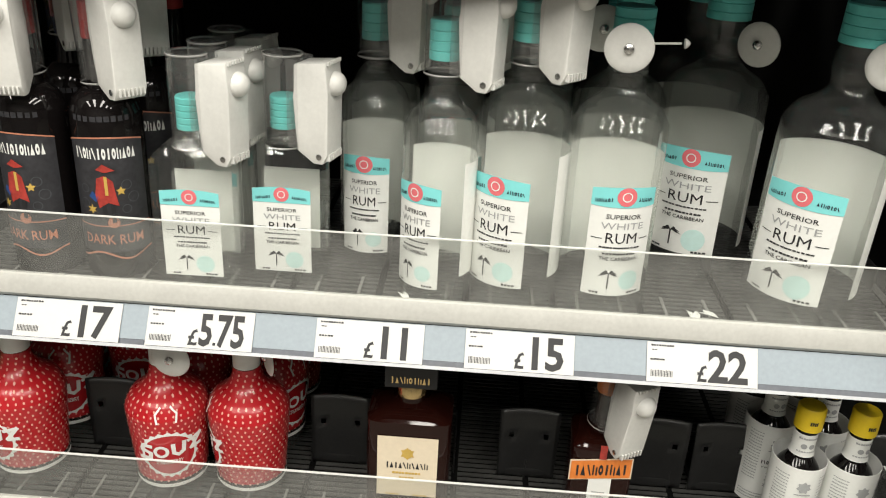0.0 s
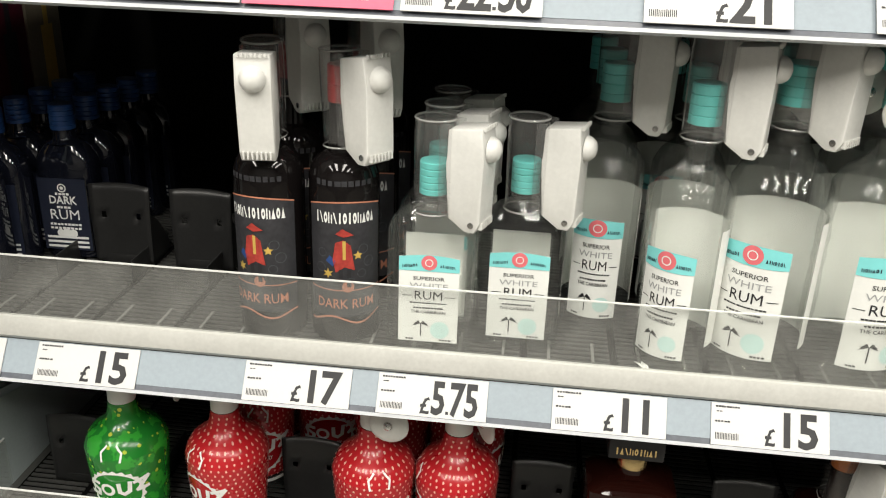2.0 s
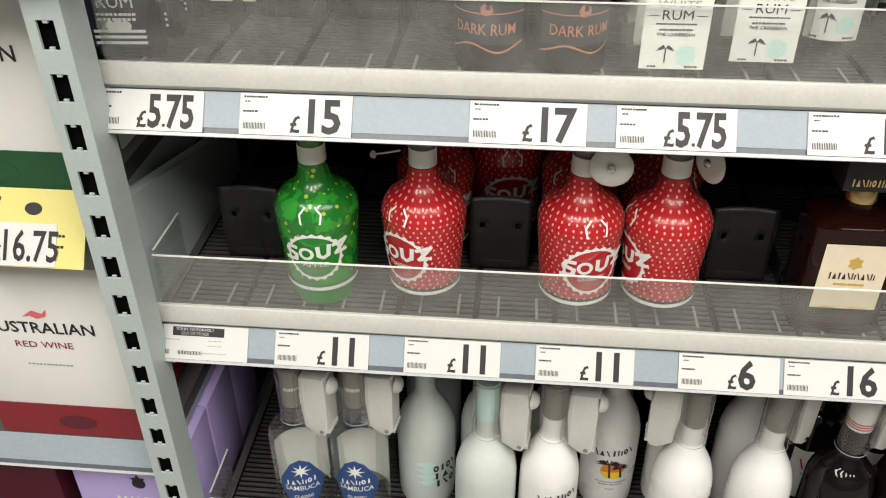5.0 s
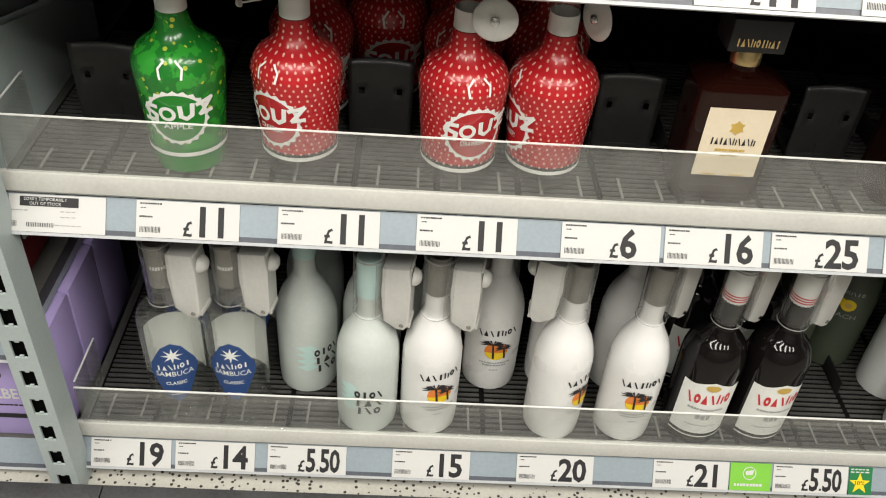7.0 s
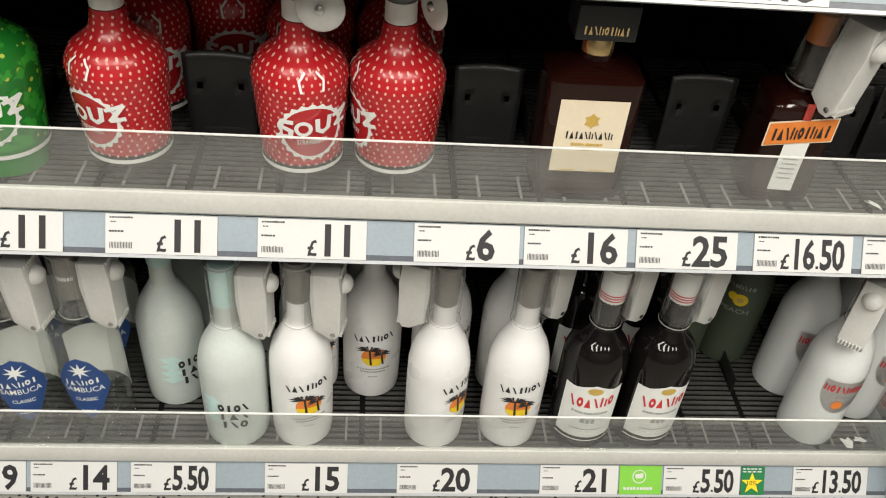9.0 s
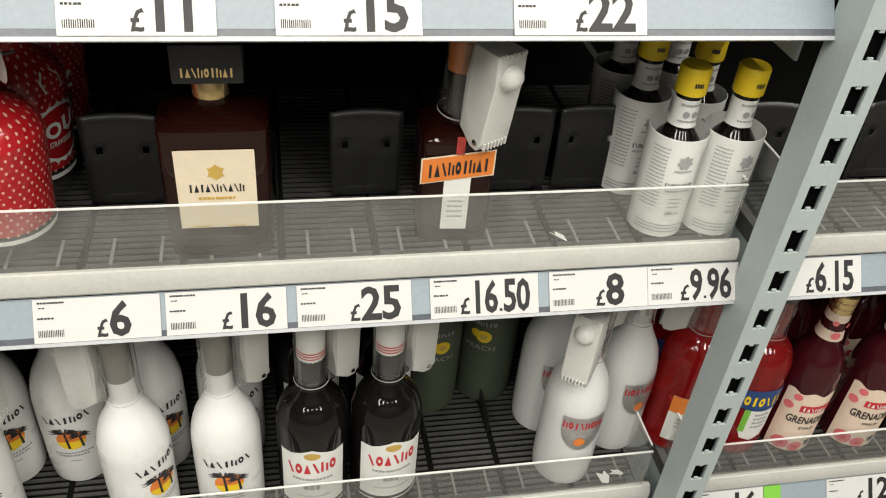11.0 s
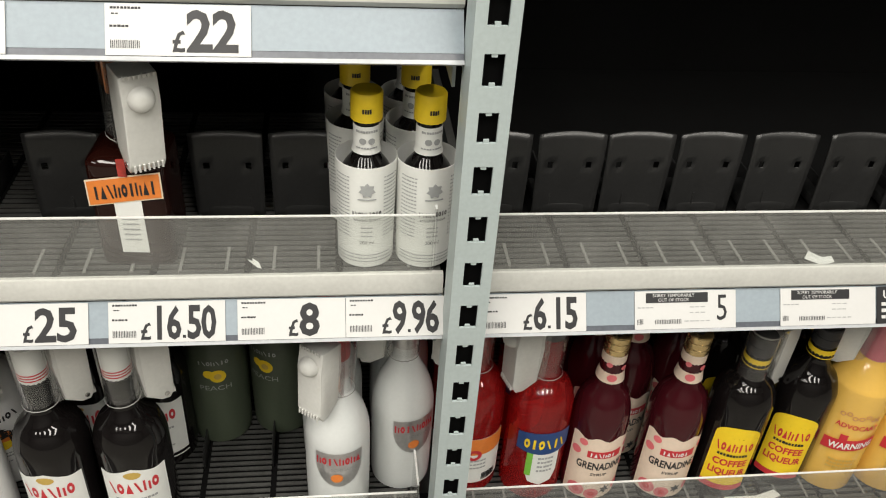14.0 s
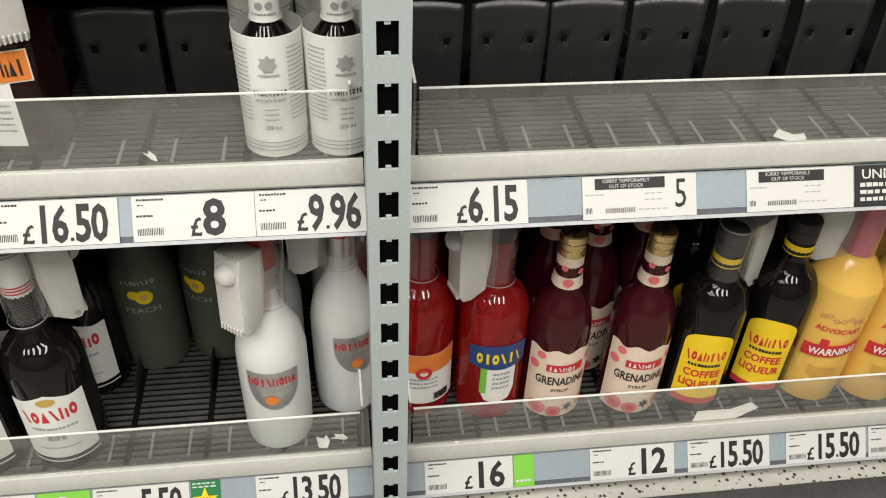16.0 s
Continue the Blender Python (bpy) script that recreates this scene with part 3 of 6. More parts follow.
def shelf(x0, x1, z, label, guard=True, depth=DEPTH, lip=0.026, level=False):
    """A steel shelf: deck, rounded lip, tilted price rail with groove and foot, brackets and a clear front guard."""
    t = thing("shelf", label, "shelf", "steel shelves")
    d = z if level else z + DECK
    part("deck", box(x0, x1, 0.0 if level else 0.012, depth, d - 0.022, d), "deck", t)
    if not level:
        part("lip", extrude_x([(0.012, z + 0.001), (0.000, z + 0.001), (-0.004, z + 0.006), (-0.003, z + 0.018), (0.001, z + lip), (0.006, z + lip + 0.001), (0.012, z + lip - 0.004)], x0, x1), "lip", t)
    run, fall = 0.0255, 0.036
    f = lambda s, o: (-s * run - o * 0.816, z - s * fall + o * 0.578)
    part("price_rail", extrude_x([f(0, 0.0), f(0.82, 0.0), f(0.82, -0.004), f(0, -0.004)], x0, x1), "rail", t, "blue-grey price rail")
    part("rail_groove", extrude_x([f(0.82, -0.0005), f(0.95, -0.0005), f(0.95, -0.004), f(0.82, -0.004)], x0, x1), "rail_edge", t, "dark groove under the price rail")
    part("rail_foot", extrude_x([f(0.95, 0.0008), f(1.03, 0.0008), f(1.03, -0.004), f(0.95, -0.004)], x0, x1), "rail_foot", t, "pale lower edge of the rail")
    for x in (x0 + 0.001, x1 - 0.004):
        part("bracket", merge(box(x, x + 0.003, 0.012, depth, z - 0.075, z - 0.003), box(x, x + 0.003, 0.0, 0.012, z - 0.03, z)), "steel", t)
    if guard:
        g = part("guard", merge(box(x0 + 0.012, x1 - 0.012, 0.0020, 0.0045, z + 0.0275, z + 0.096)), "guard", t, "clear acrylic front guard with scratches and painted sheen")
        g.visible_shadow = False
        e = part("guard_edge", box(x0 + 0.012, x1 - 0.012, 0.0019, 0.0046, z + 0.0962, z + 0.0972), "guard_edge", g)
        for x, s in ((x0 + 0.008, 1), (x1 - 0.0105, -1)):
            r = part("guard_return", box(x, x + 0.0025, 0.0130, 0.095, d + 0.001, z + 0.096), "guard", g)
            r.visible_shadow = False
            part("guard_edge", box(x, x + 0.0025, 0.0130, 0.095, z + 0.0962, z + 0.0970), "guard_edge", g)
    return t


XL, XR = POST_L + 0.006, POST_R - 0.019
shelf(XL, XR, ZA, "grey steel shelf of rum bottles with a clear front guard")
shelf(XL, XR, ZB, "grey steel shelf of liqueurs with a clear front guard")
shelf(XL, XR, ZC, "low grey steel shelf of liqueurs with a clear front guard")
shelf(XL, XR, ZD, "upper grey steel shelf edge with price tags", guard=False)
shelf(POST_R + 0.019, POST_RR - 0.02, ZB, "empty grey steel shelf with black pushers")
shelf(POST_R + 0.019, POST_RR - 0.02, ZC, "low grey steel shelf of syrups and liqueurs")
shelf(POST_R + 0.019, POST_RR - 0.02, ZD, "upper grey steel shelf over the empty one", guard=False)
LB0, LB1 = POST_L - 1.32, POST_L - 0.022
shelf(LB0, LB1, 0.795, "grey steel shelf of wine cartons", guard=False, level=True)
# out of view, added to keep light off the tall cartons below
shelf(LB0, LB1, 1.36, "unseen upper grey steel shelf added to shade the wine bay", guard=False)
shelf(LB0, LB1, 0.409, "grey steel shelf of red wine cartons", guard=False, level=True)
shelf(LB0, LB1, 0.190, "low grey steel shelf of lilac wine cartons", guard=False, level=True)


def side_plate(outline, label):
    """A grey steel end plate of the next bay's shelf."""
    t = thing("side_plate", label, "shelf plate", "shelf end plates")
    part("plate", extrude_x(outline, -0.4805, -0.4780), "steel", t)
    part("flange", extrude_x([(outline[0][0], outline[0][1]), (outline[1][0], outline[1][1]), (outline[1][0], outline[1][1] - 0.003), (outline[0][0], outline[0][1] - 0.003)], -0.4960, -0.4808), "steel", t)
    return t


side_plate([(0.0, 0.787), (0.36, 0.700), (0.36, 0.585), (0.0, 0.590)], "grey steel end plate between the shelving bays")


def plinth():
    t = thing("plinth", "black plinth board under the shelving", "plinth", kind="structure")
    part("board", box(-1.8, 2.2, 0.115, 0.13, 0.0, 0.13), "back", t)
    return t


plinth()


def bumper():
    t = thing("trolley_bumper", "scuffed black plastic trolley bumper rail", "bumper")
    for x0, x1 in ((-1.8, -0.434), (-0.432, 0.86), (0.862, 2.2)):
        part("rail", extrude_x([(-0.050, 0.10), (-0.050, 0.158), (-0.055, 0.165), (-0.094, 0.160), (-0.108, 0.146), (-0.112, 0.10)], x0, x1), "bumper", t)
    for x in (-1.6, -0.6, 0.4, 1.4, 2.1):
        part("leg", box(x, x + 0.03, -0.100, -0.060, 0.0, 0.101), "bumper", t)
    part("ledge", box(-1.8, 2.2, -0.049, 0.030, 0.134, 0.140), "speckle", t, "pale speckled ledge behind the rail")
    return t


bumper()

# ---- lane trays and pushers ----
def lane_tray(width, slatted=0.36, length=0.46):
    """A black plastic lane: cross slats, two slide strips and a low divider."""
    def build():
        t = thing("lane_tray", "black slatted plastic bottle lane tray", "tray", "lane trays")
        n = int(slatted / 0.0095)
        part("slat_grid", merge(*[box(-width / 2 + 0.004, width / 2 - 0.004, 0.02 + k * 0.0095, 0.0250 + k * 0.0095, 0.0012, 0.003) for k in range(n)]), "grid", t)
        part("base_plate", box(-width / 2, width / 2, 0.019, 0.52, 0.0, 0.001), "back", t)
        for x in (-width * 0.22, width * 0.27):
            part("slide_strip", box(x - 0.0015, x + 0.0015, 0.022, 0.062, 0.003, 0.0042), "strip", t, "pale slide strip")
        part("divider", box(width / 2 - 0.003, width / 2 - 0.001, 0.12, 0.22, 0.0, 0.030, 0.0008), "black", t)
        part("front_bar", box(-width / 2 + 0.002, width / 2 - 0.004, 0.0125, 0.018, 0.0, 0.004), "grid", t)
        return t
    return build


def lanes(x0, x1, width, z, slatted=0.36):
    n = max(1, round((x1 - x0) / width))
    w = (x1 - x0) / n
    for k in range(n):
        placed(f"tray{w:.4f}{slatted}", lane_tray(w, slatted), x0 + w * (k + 0.5), 0.0, z + 0.0005)


for z in (ZA, ZB, ZC):
    lanes(XL + 0.012, XR - 0.012, 0.094, z + DECK)
for z, deep in ((ZB, 0.11), (ZC, 0.36)):
    lanes(POST_R + 0.03, POST_RR - 0.03, 0.088, z + DECK, deep)
TRAY = DECK + 0.0050


def pusher():
    """A pusher: a bowed black plate with two holes, a darker top band and a foot with a side fin."""
    t = thing("pusher", "black plastic bottle pusher plate with two small holes", "pusher", "bottle pushers")
    bm, cols, rows = bmesh.new(), 12, 12
    vs = [[bm.verts.new(((i / cols - 0.5) * 0.072 * (1 + 0.05 * k / rows), 0.006 * (1 - (2 * i / cols - 1) ** 2) * 0.6 + (0.012 * max(0, k / rows - 0.68) ** 1.4), 0.100 * k / rows + (0.0025 * (1 - (2 * i / cols - 1) ** 2) if k == rows else 0))) for k in range(rows + 1)] for i in range(cols + 1)]
    skip = {(2, 7), (9, 7)}
    for i in range(cols):
        for k in range(rows):
            if (i, k) not in skip:
                bm.faces.new((vs[i][k], vs[i + 1][k], vs[i + 1][k + 1], vs[i][k + 1]))
    plate = mesh_of(bm, "black")
    ob = part("plate", plate, "black", t)
    sol = ob.modifiers.new("thick", "SOLIDIFY")
    sol.thickness = 0.0025
    part("foot", box(-0.03, 0.03, 0.002, 0.06, 0.0, 0.012, 0.002), "black", t)
    prof = [(0.004, 0.0), (0.06, 0.0), (0.055, 0.02), (0.03, 0.05), (0.004, 0.07)]
    part("fin", extrude_x(prof, 0.030, 0.032), "black", t)
    return t


for x in (-0.385, -0.073, 0.216, 0.456, 0.618, 0.700, 0.790):
    placed("pusher", pusher, x, 0.118, ZB + TRAY)
for x in (0.905, 0.988, 1.066, 1.148, 1.234, 1.325, 1.415, 1.50):
    placed("pusher", pusher, x, 0.118, ZB + TRAY)
for x in (-0.313, -0.212):
    placed("pusher", pusher, x, 0.165, ZA + TRAY)


# ---- price tags ----
TAGS = math.degrees(-math.atan2(0.0255, 0.036))


def price_tag(price, x, z, width=0.112, style="plain", seed=1):
    t = thing("price_tag", f"white paper shelf price tag reading {price}" if price else "white paper shelf price tag", "price tag", "price tags")
    t.matrix_basis = pose(x, 0.0, z, TAGS, 0, 0) @ pose(0, -0.0014, -0.001)
    s, h = flat_surface(0.0), 0.0405
    card = part("card", box(0, width, -0.0004, 0.0008, -h, 0), "card", t)
    if style == "out":
        part("notice", patch(s, (0.012, width * 0.72, -0.0125, -0.002), 0.0008, 1), "ink", card, "black out of stock notice")
        part("lettering", merge(letters(s, "SORRY TEMPORARILY", width * 0.38, -0.0063, 0.0034, 0.0011, 0.046), letters(s, "OUT OF STOCK", width * 0.38, -0.0112, 0.0034, 0.0011, 0.034)), "card", card)
        part("small_print", merge(bars(s, 0.012, -0.018, 0.018, 0.0014, 4, 0.0007, seed), bars(s, width * 0.62, -0.018, 0.018, 0.0012, 3, 0.0007, seed + 1), bars(s, width * 0.62, -0.024, 0.018, 0.0012, 3, 0.0007, seed + 2), bars(s, width * 0.62, -0.033, 0.03, 0.0012, 5, 0.0007, seed + 3)), "grey_ink", card)
        part("barcode", merge(bars(s, width * 0.33, -0.035, 0.03, 0.005, 16, 0.0007, seed, 0, 0.5), bars(s, 0.006, -0.035, 0.007, 0.006, 5, 0.0007, seed, 0, 0.5)), "ink", card)
        if price:
            part("price", letters(s, price, width * 0.86, -0.032, 0.027, 0.0007, None if len(price) > 1 else 0.011), "ink", card)
        return t
    ph = 0.0325
    slim = "." in price
    cell, dot = (0.0140, 0.0055) if slim else (0.0200, 0.0)
    pw = sum(dot if ch == "." else cell for ch in price)
    right = {1: 0.026, 2: 0.010}.get(len(price), 0.009)
    at = width - right - pw
    part("pound_sign", letters(s, "£", at - 0.0060, -0.0370, 0.0165, 0.0007, 0.0100, 0.04), "ink", card)
    for ch in price:
        step = dot if ch == "." else cell
        if ch == ".":
            part("point", patch(s, (at + 0.0012, at + 0.0042, -0.0365, -0.0335), 0.0007, 1), "ink", card)
        else:
            part("digit", letters(s, ch, at + step / 2, -0.0365, ph, 0.0007, None, 0.055, 0, 0.66 if slim else 0.92), "ink", card)
        at += step
    part("small_print", merge(bars(s, 0.016, -0.0042, 0.024, 0.0019, 9, 0.0007, seed), bars(s, 0.008, -0.0085, 0.006, 0.0012, 2, 0.0007, seed + 2), bars(s, 0.011, -0.0185, 0.015, 0.0019, 5, 0.0007, seed + 4)), "ink", card)
    part("barcode", bars(s, 0.0155, -0.035, 0.023, 0.0068, 15, 0.0007, seed, 0, 0.5), "ink", card)
    return t


for k, (p, x) in enumerate([("5.75", -0.480), ("15", -0.331), ("17", -0.104), ("5.75", 0.036), ("11", 0.213), ("15", 0.368), ("22", 0.554)]):
    price_tag(p, x, ZA, seed=k)
price_tag("", -0.468, ZB, 0.104, "out", 20)
for k, (p, x) in enumerate([("11", -0.331), ("11", -0.177), ("11", -0.024), ("6", 0.138), ("16", 0.255), ("25", 0.377), ("16.50", 0.508)]):
    price_tag(p, x, ZB, seed=30 + k)
price_tag("8", 0.632, ZB, 0.107, seed=38)
price_tag("9.96", 0.7395, ZB, 0.104, seed=39)
price_tag("6.15", 0.878, ZB, seed=40)
price_tag("5", 1.043, ZB, 0.112, "out", 41)
price_tag("", 1.206, ZB, 0.110, "out", 42)
for k, (p, x) in enumerate([("19", -0.458), ("14", -0.342), ("5.50", -0.214), ("15", -0.039), ("20", 0.138), ("21", 0.335), ("5.50", 0.510), ("13.50", 0.698), ("16", 0.902), ("12", 1.111), ("15.50", 1.239), ("15.50", 1.372)]):
    price_tag(p, x, ZC, 0.110, seed=50 + k)
price_tag("12", 1.486, ZC, 0.110, seed=70)
for k, (p, x) in enumerate([("22.50", 0.056), ("21", 0.256), ("20", 0.438), ("13", -0.38), ("14", -0.20)]):
    price_tag(p, x, ZD + 0.004, 0.118, seed=80 + k)


def shelf_card(name, label, x, z, w, mat, extra):
    t = thing(name, label, "shelf card")
    t.matrix_basis = pose(x, 0.0, z, TAGS, 0, 0) @ pose(0, -0.0014, -0.001)
    c = part("card", box(0, w, -0.0004, 0.0008, -0.0405, 0), mat, t)
    extra(c, flat_surface(0.0))
    return t


def camera_sign(c, s):
    part("emblem", merge(ring_patch(s, 0.028, -0.015, 0.0085, 0.0098, 0.0007), polygon(s, [(0.022, -0.012), (0.034, -0.010), (0.033, -0.017), (0.023, -0.018)], 0.0007)), "card", c)
    part("small_print", bars(s, 0.027, -0.034, 0.042, 0.004, 9, 0.0007, 3), "card", c)


def star_sign(c, s):
    part("star", polygon(s, star_points(0.016, -0.024, 0.016), 0.0007), "yellow_label", c, "yellow star")
    part("lettering", letters(s, "10%", 0.016, -0.026, 0.006, 0.001, 0.014), "ink", c)
    part("small_print", merge(bars(s, 0.016, -0.004, 0.028, 0.002, 5, 0.0007, 3), bars(s, 0.016, -0.008, 0.028, 0.002, 4, 0.0007, 4)), "card", c)


def age_sign(c, s):
    part("lettering", merge(letters(s, "UNDER", 0.032, -0.013, 0.009, 0.0007, 0.05, 0.03), bars(s, 0.028, -0.021, 0.046, 0.004, 7, 0.0007, 5), bars(s, 0.028, -0.028, 0.046, 0.004, 6, 0.0007, 6), bars(s, 0.028, -0.035, 0.046, 0.004, 7, 0.0007, 7)), "card", c)


shelf_card("security_sign", "small green camera warning card on the price rail", 0.447, ZC, 0.060, "green_card", camera_sign)
shelf_card("security_sign", "small green camera warning card beside a price tag", 1.013, ZC, 0.026, "green_card", lambda c, s: part("small_print", bars(s, 0.013, -0.034, 0.02, 0.003, 4, 0.0007, 3), "card", c))
shelf_card("star_sign", "dark green card with a yellow star", 0.622, ZC, 0.034, "dark_green", star_sign)
shelf_card("age_sign", "black age check card with white words", 1.318, ZB, 0.09, "ink", age_sign)
shelf_card("offer_card", "pink offer strip on the upper price rail", -0.08, ZD + 0.004, 0.13, "pink_card", lambda c, s: part("small_print", bars(s, 0.06, -0.033, 0.1, 0.004, 12, 0.0007, 3), "card", c))


# ---- security boxes and tags ----
def security_box():
    """A clear keeper over a bottle's neck with a white lock block and a round knob at its side."""
    t = thing("security_box", "clear plastic bottle security box with white lock", "security box", "bottle security boxes")
    sh = lathe(smooth_profile([(0.0195, -0.004), (0.0200, 0.03), (0.0205, 0.075), (0.0190, 0.090)], 2), 18, 1.0, 2.0, closed=False)
    part("shell", sh, "shell", t, "clear shell")
    top = lathe([(0.0190, 0.090), (0.0185, 0.0915), (0.002, 0.0915)], 18, closed=False)
    part("shell_top", top, "shell", t)
    part("shell_rim", lathe([(0.0203, 0.0885), (0.0208, 0.0895), (0.0203, 0.0905), (0.0193, 0.0905)], 18, closed=False), "rim", t, "pale moulded rim")
    part("shell_rim", lathe([(0.0203, -0.004), (0.0209, -0.003), (0.0203, -0.002)], 18, closed=False), "rim", t)
    web = merge(box(0.012, 0.024, -0.017, -0.0155, 0.0, 0.088), box(0.012, 0.024, 0.0155, 0.017, 0.0, 0.088))
    part("shell_web", web, "shell", t)
    bm = bmesh.new()
    outline = [(0.020, 0.084), (0.054, 0.088), (0.0565, 0.060), (0.0555, -0.004), (0.050, -0.014), (0.040, -0.014), (0.022, -0.002), (0.022, 0.030), (0.019, 0.036), (0.019, 0.052), (0.020, 0.058)]
    a, b = ([bm.verts.new((x, y, z)) for x, z in outline] for y in (-0.0165, 0.0165))
    n = len(outline)
    for k in range(n):
        bm.faces.new((a[k], a[(k + 1) % n], b[(k + 1) % n], b[k]))
    bm.faces.new(a[::-1])
    bm.faces.new(b)
    bmesh.ops.bevel(bm, geom=bm.edges[:], offset=0.0015, segments=2, affect="EDGES", profile=0.5)
    lock = part("lock", bm, "tag_white", t, "white lock block")
    part("knob", moved(lathe(smooth_profile([(0.0125, 0.0), (0.0115, 0.005), (0.0075, 0.010), (0.001, 0.012)], 3), 16), pose(0.0555, 0, 0.066, 0, 90, 0)), "tag_white", lock)
    part("rivet", moved(lathe([(0.0030, 0.0), (0.0030, 0.001), (0.001, 0.0012)], 12), pose(0.0465, -0.0165, -0.006, 90, 0, 0)), "metal", lock)
    for k in range(7):
        part("rib", box(0.0545, 0.0568, -0.0135 + k * 0.0042, -0.0118 + k * 0.0042, 0.0855, 0.0893), "tag_white", lock)
    for k in range(7):
        part("rib", box(0.0525, 0.0572, -0.0135 + k * 0.0042, -0.0118 + k * 0.0042, -0.010, -0.003), "tag_white", lock)
    return t


def disc_tag():
    t = thing("disc_tag", "round white plastic security tag with steel pin", "security tag", "disc tags")
    part("disc", moved(lathe(smooth_profile([(0.001, -0.003), (0.021, -0.003), (0.0225, 0.0), (0.021, 0.0025), (0.008, 0.004), (0.001, 0.0045)], 2), 24), pose(0, 0, 0, 90, 0, 0)), "tag_white", t)
    part("pin", moved(lathe(smooth_profile([(0.0052, 0.0), (0.0045, 0.003), (0.001, 0.0045)], 2), 12), pose(0, -0.004, 0, 90, 0, 0)), "metal", t)
    part("lanyard", box(-0.0008, 0.0008, 0.002, 0.014, -0.001, 0.001), "black", t)
    return t


def cotton_pin():
    t = thing("tag_pin", "thin white security pin with round tip", "security tag")
    part("rod", moved(lathe([(0.0011, 0.0), (0.0011, 0.032)], 8), pose(0, 0, 0, 0, 90, 0)), "tag_white", t)
    part("tip", moved(lathe(smooth_profile([(0.001, -0.005), (0.0042, -0.002), (0.0042, 0.003), (0.001, 0.006)], 2), 12), pose(0.034, 0, 0, 0, 90, 0)), "tag_white", t)
    return t


def secured(x, y, z, turn=0.0, tip=0.0):
    return placed("security_box", security_box, x, y, z, turn, tip)


# ---- bottles ----
def bottle(name, label, profile, glass, cap, cap_mat, depth=1.0, power=2.0, seg=30, category="bottle", group="", ridges=0):
    """Body by its outline, a screw cap from cap[1] to cap[2] of radius cap[0]."""
    t = thing(name, label, category, group)
    part("glass", lathe(smooth_profile(profile), seg, depth, power), glass, t)
    if cap:
        r, z0, z1 = cap
        prof = [(r, z0), (r, z1 - 0.002), (r - 0.0015, z1), (0.002, z1)]
        if ridges:
            prof = []
            for k in range(ridges):
                za, zb = z0 + (z1 - z0) * k / ridges, z0 + (z1 - z0) * (k + 1) / ridges
                prof += [(r, za + 0.0004), (r, zb - 0.0014), (r - 0.0010, zb - 0.0006)]
            prof += [(r - 0.001, z1), (0.002, z1)]
        part("cap", lathe(prof, 20), cap_mat, t)
    return t


def round_profile(r, shoulder, neck_z, neck_r, top, heel=0.006):
    """A straight body, a domed shoulder and a slim neck."""
    g = neck_z - shoulder
    return [(r * 0.55, 0.003), (r - 0.004, 0.0), (r, heel), (r, shoulder * 0.5), (r, shoulder), (r * 0.955, shoulder + g * 0.34), (r * 0.80, shoulder + g * 0.66), (r * 0.56, shoulder + g * 0.86), (neck_r * 1.16, neck_z + 0.002), (neck_r * 1.0, neck_z + 0.010), (neck_r * 1.14, neck_z + (top - neck_z) * 0.45), (neck_r * 0.98, neck_z + (top - neck_z) * 0.75), (neck_r, top)]


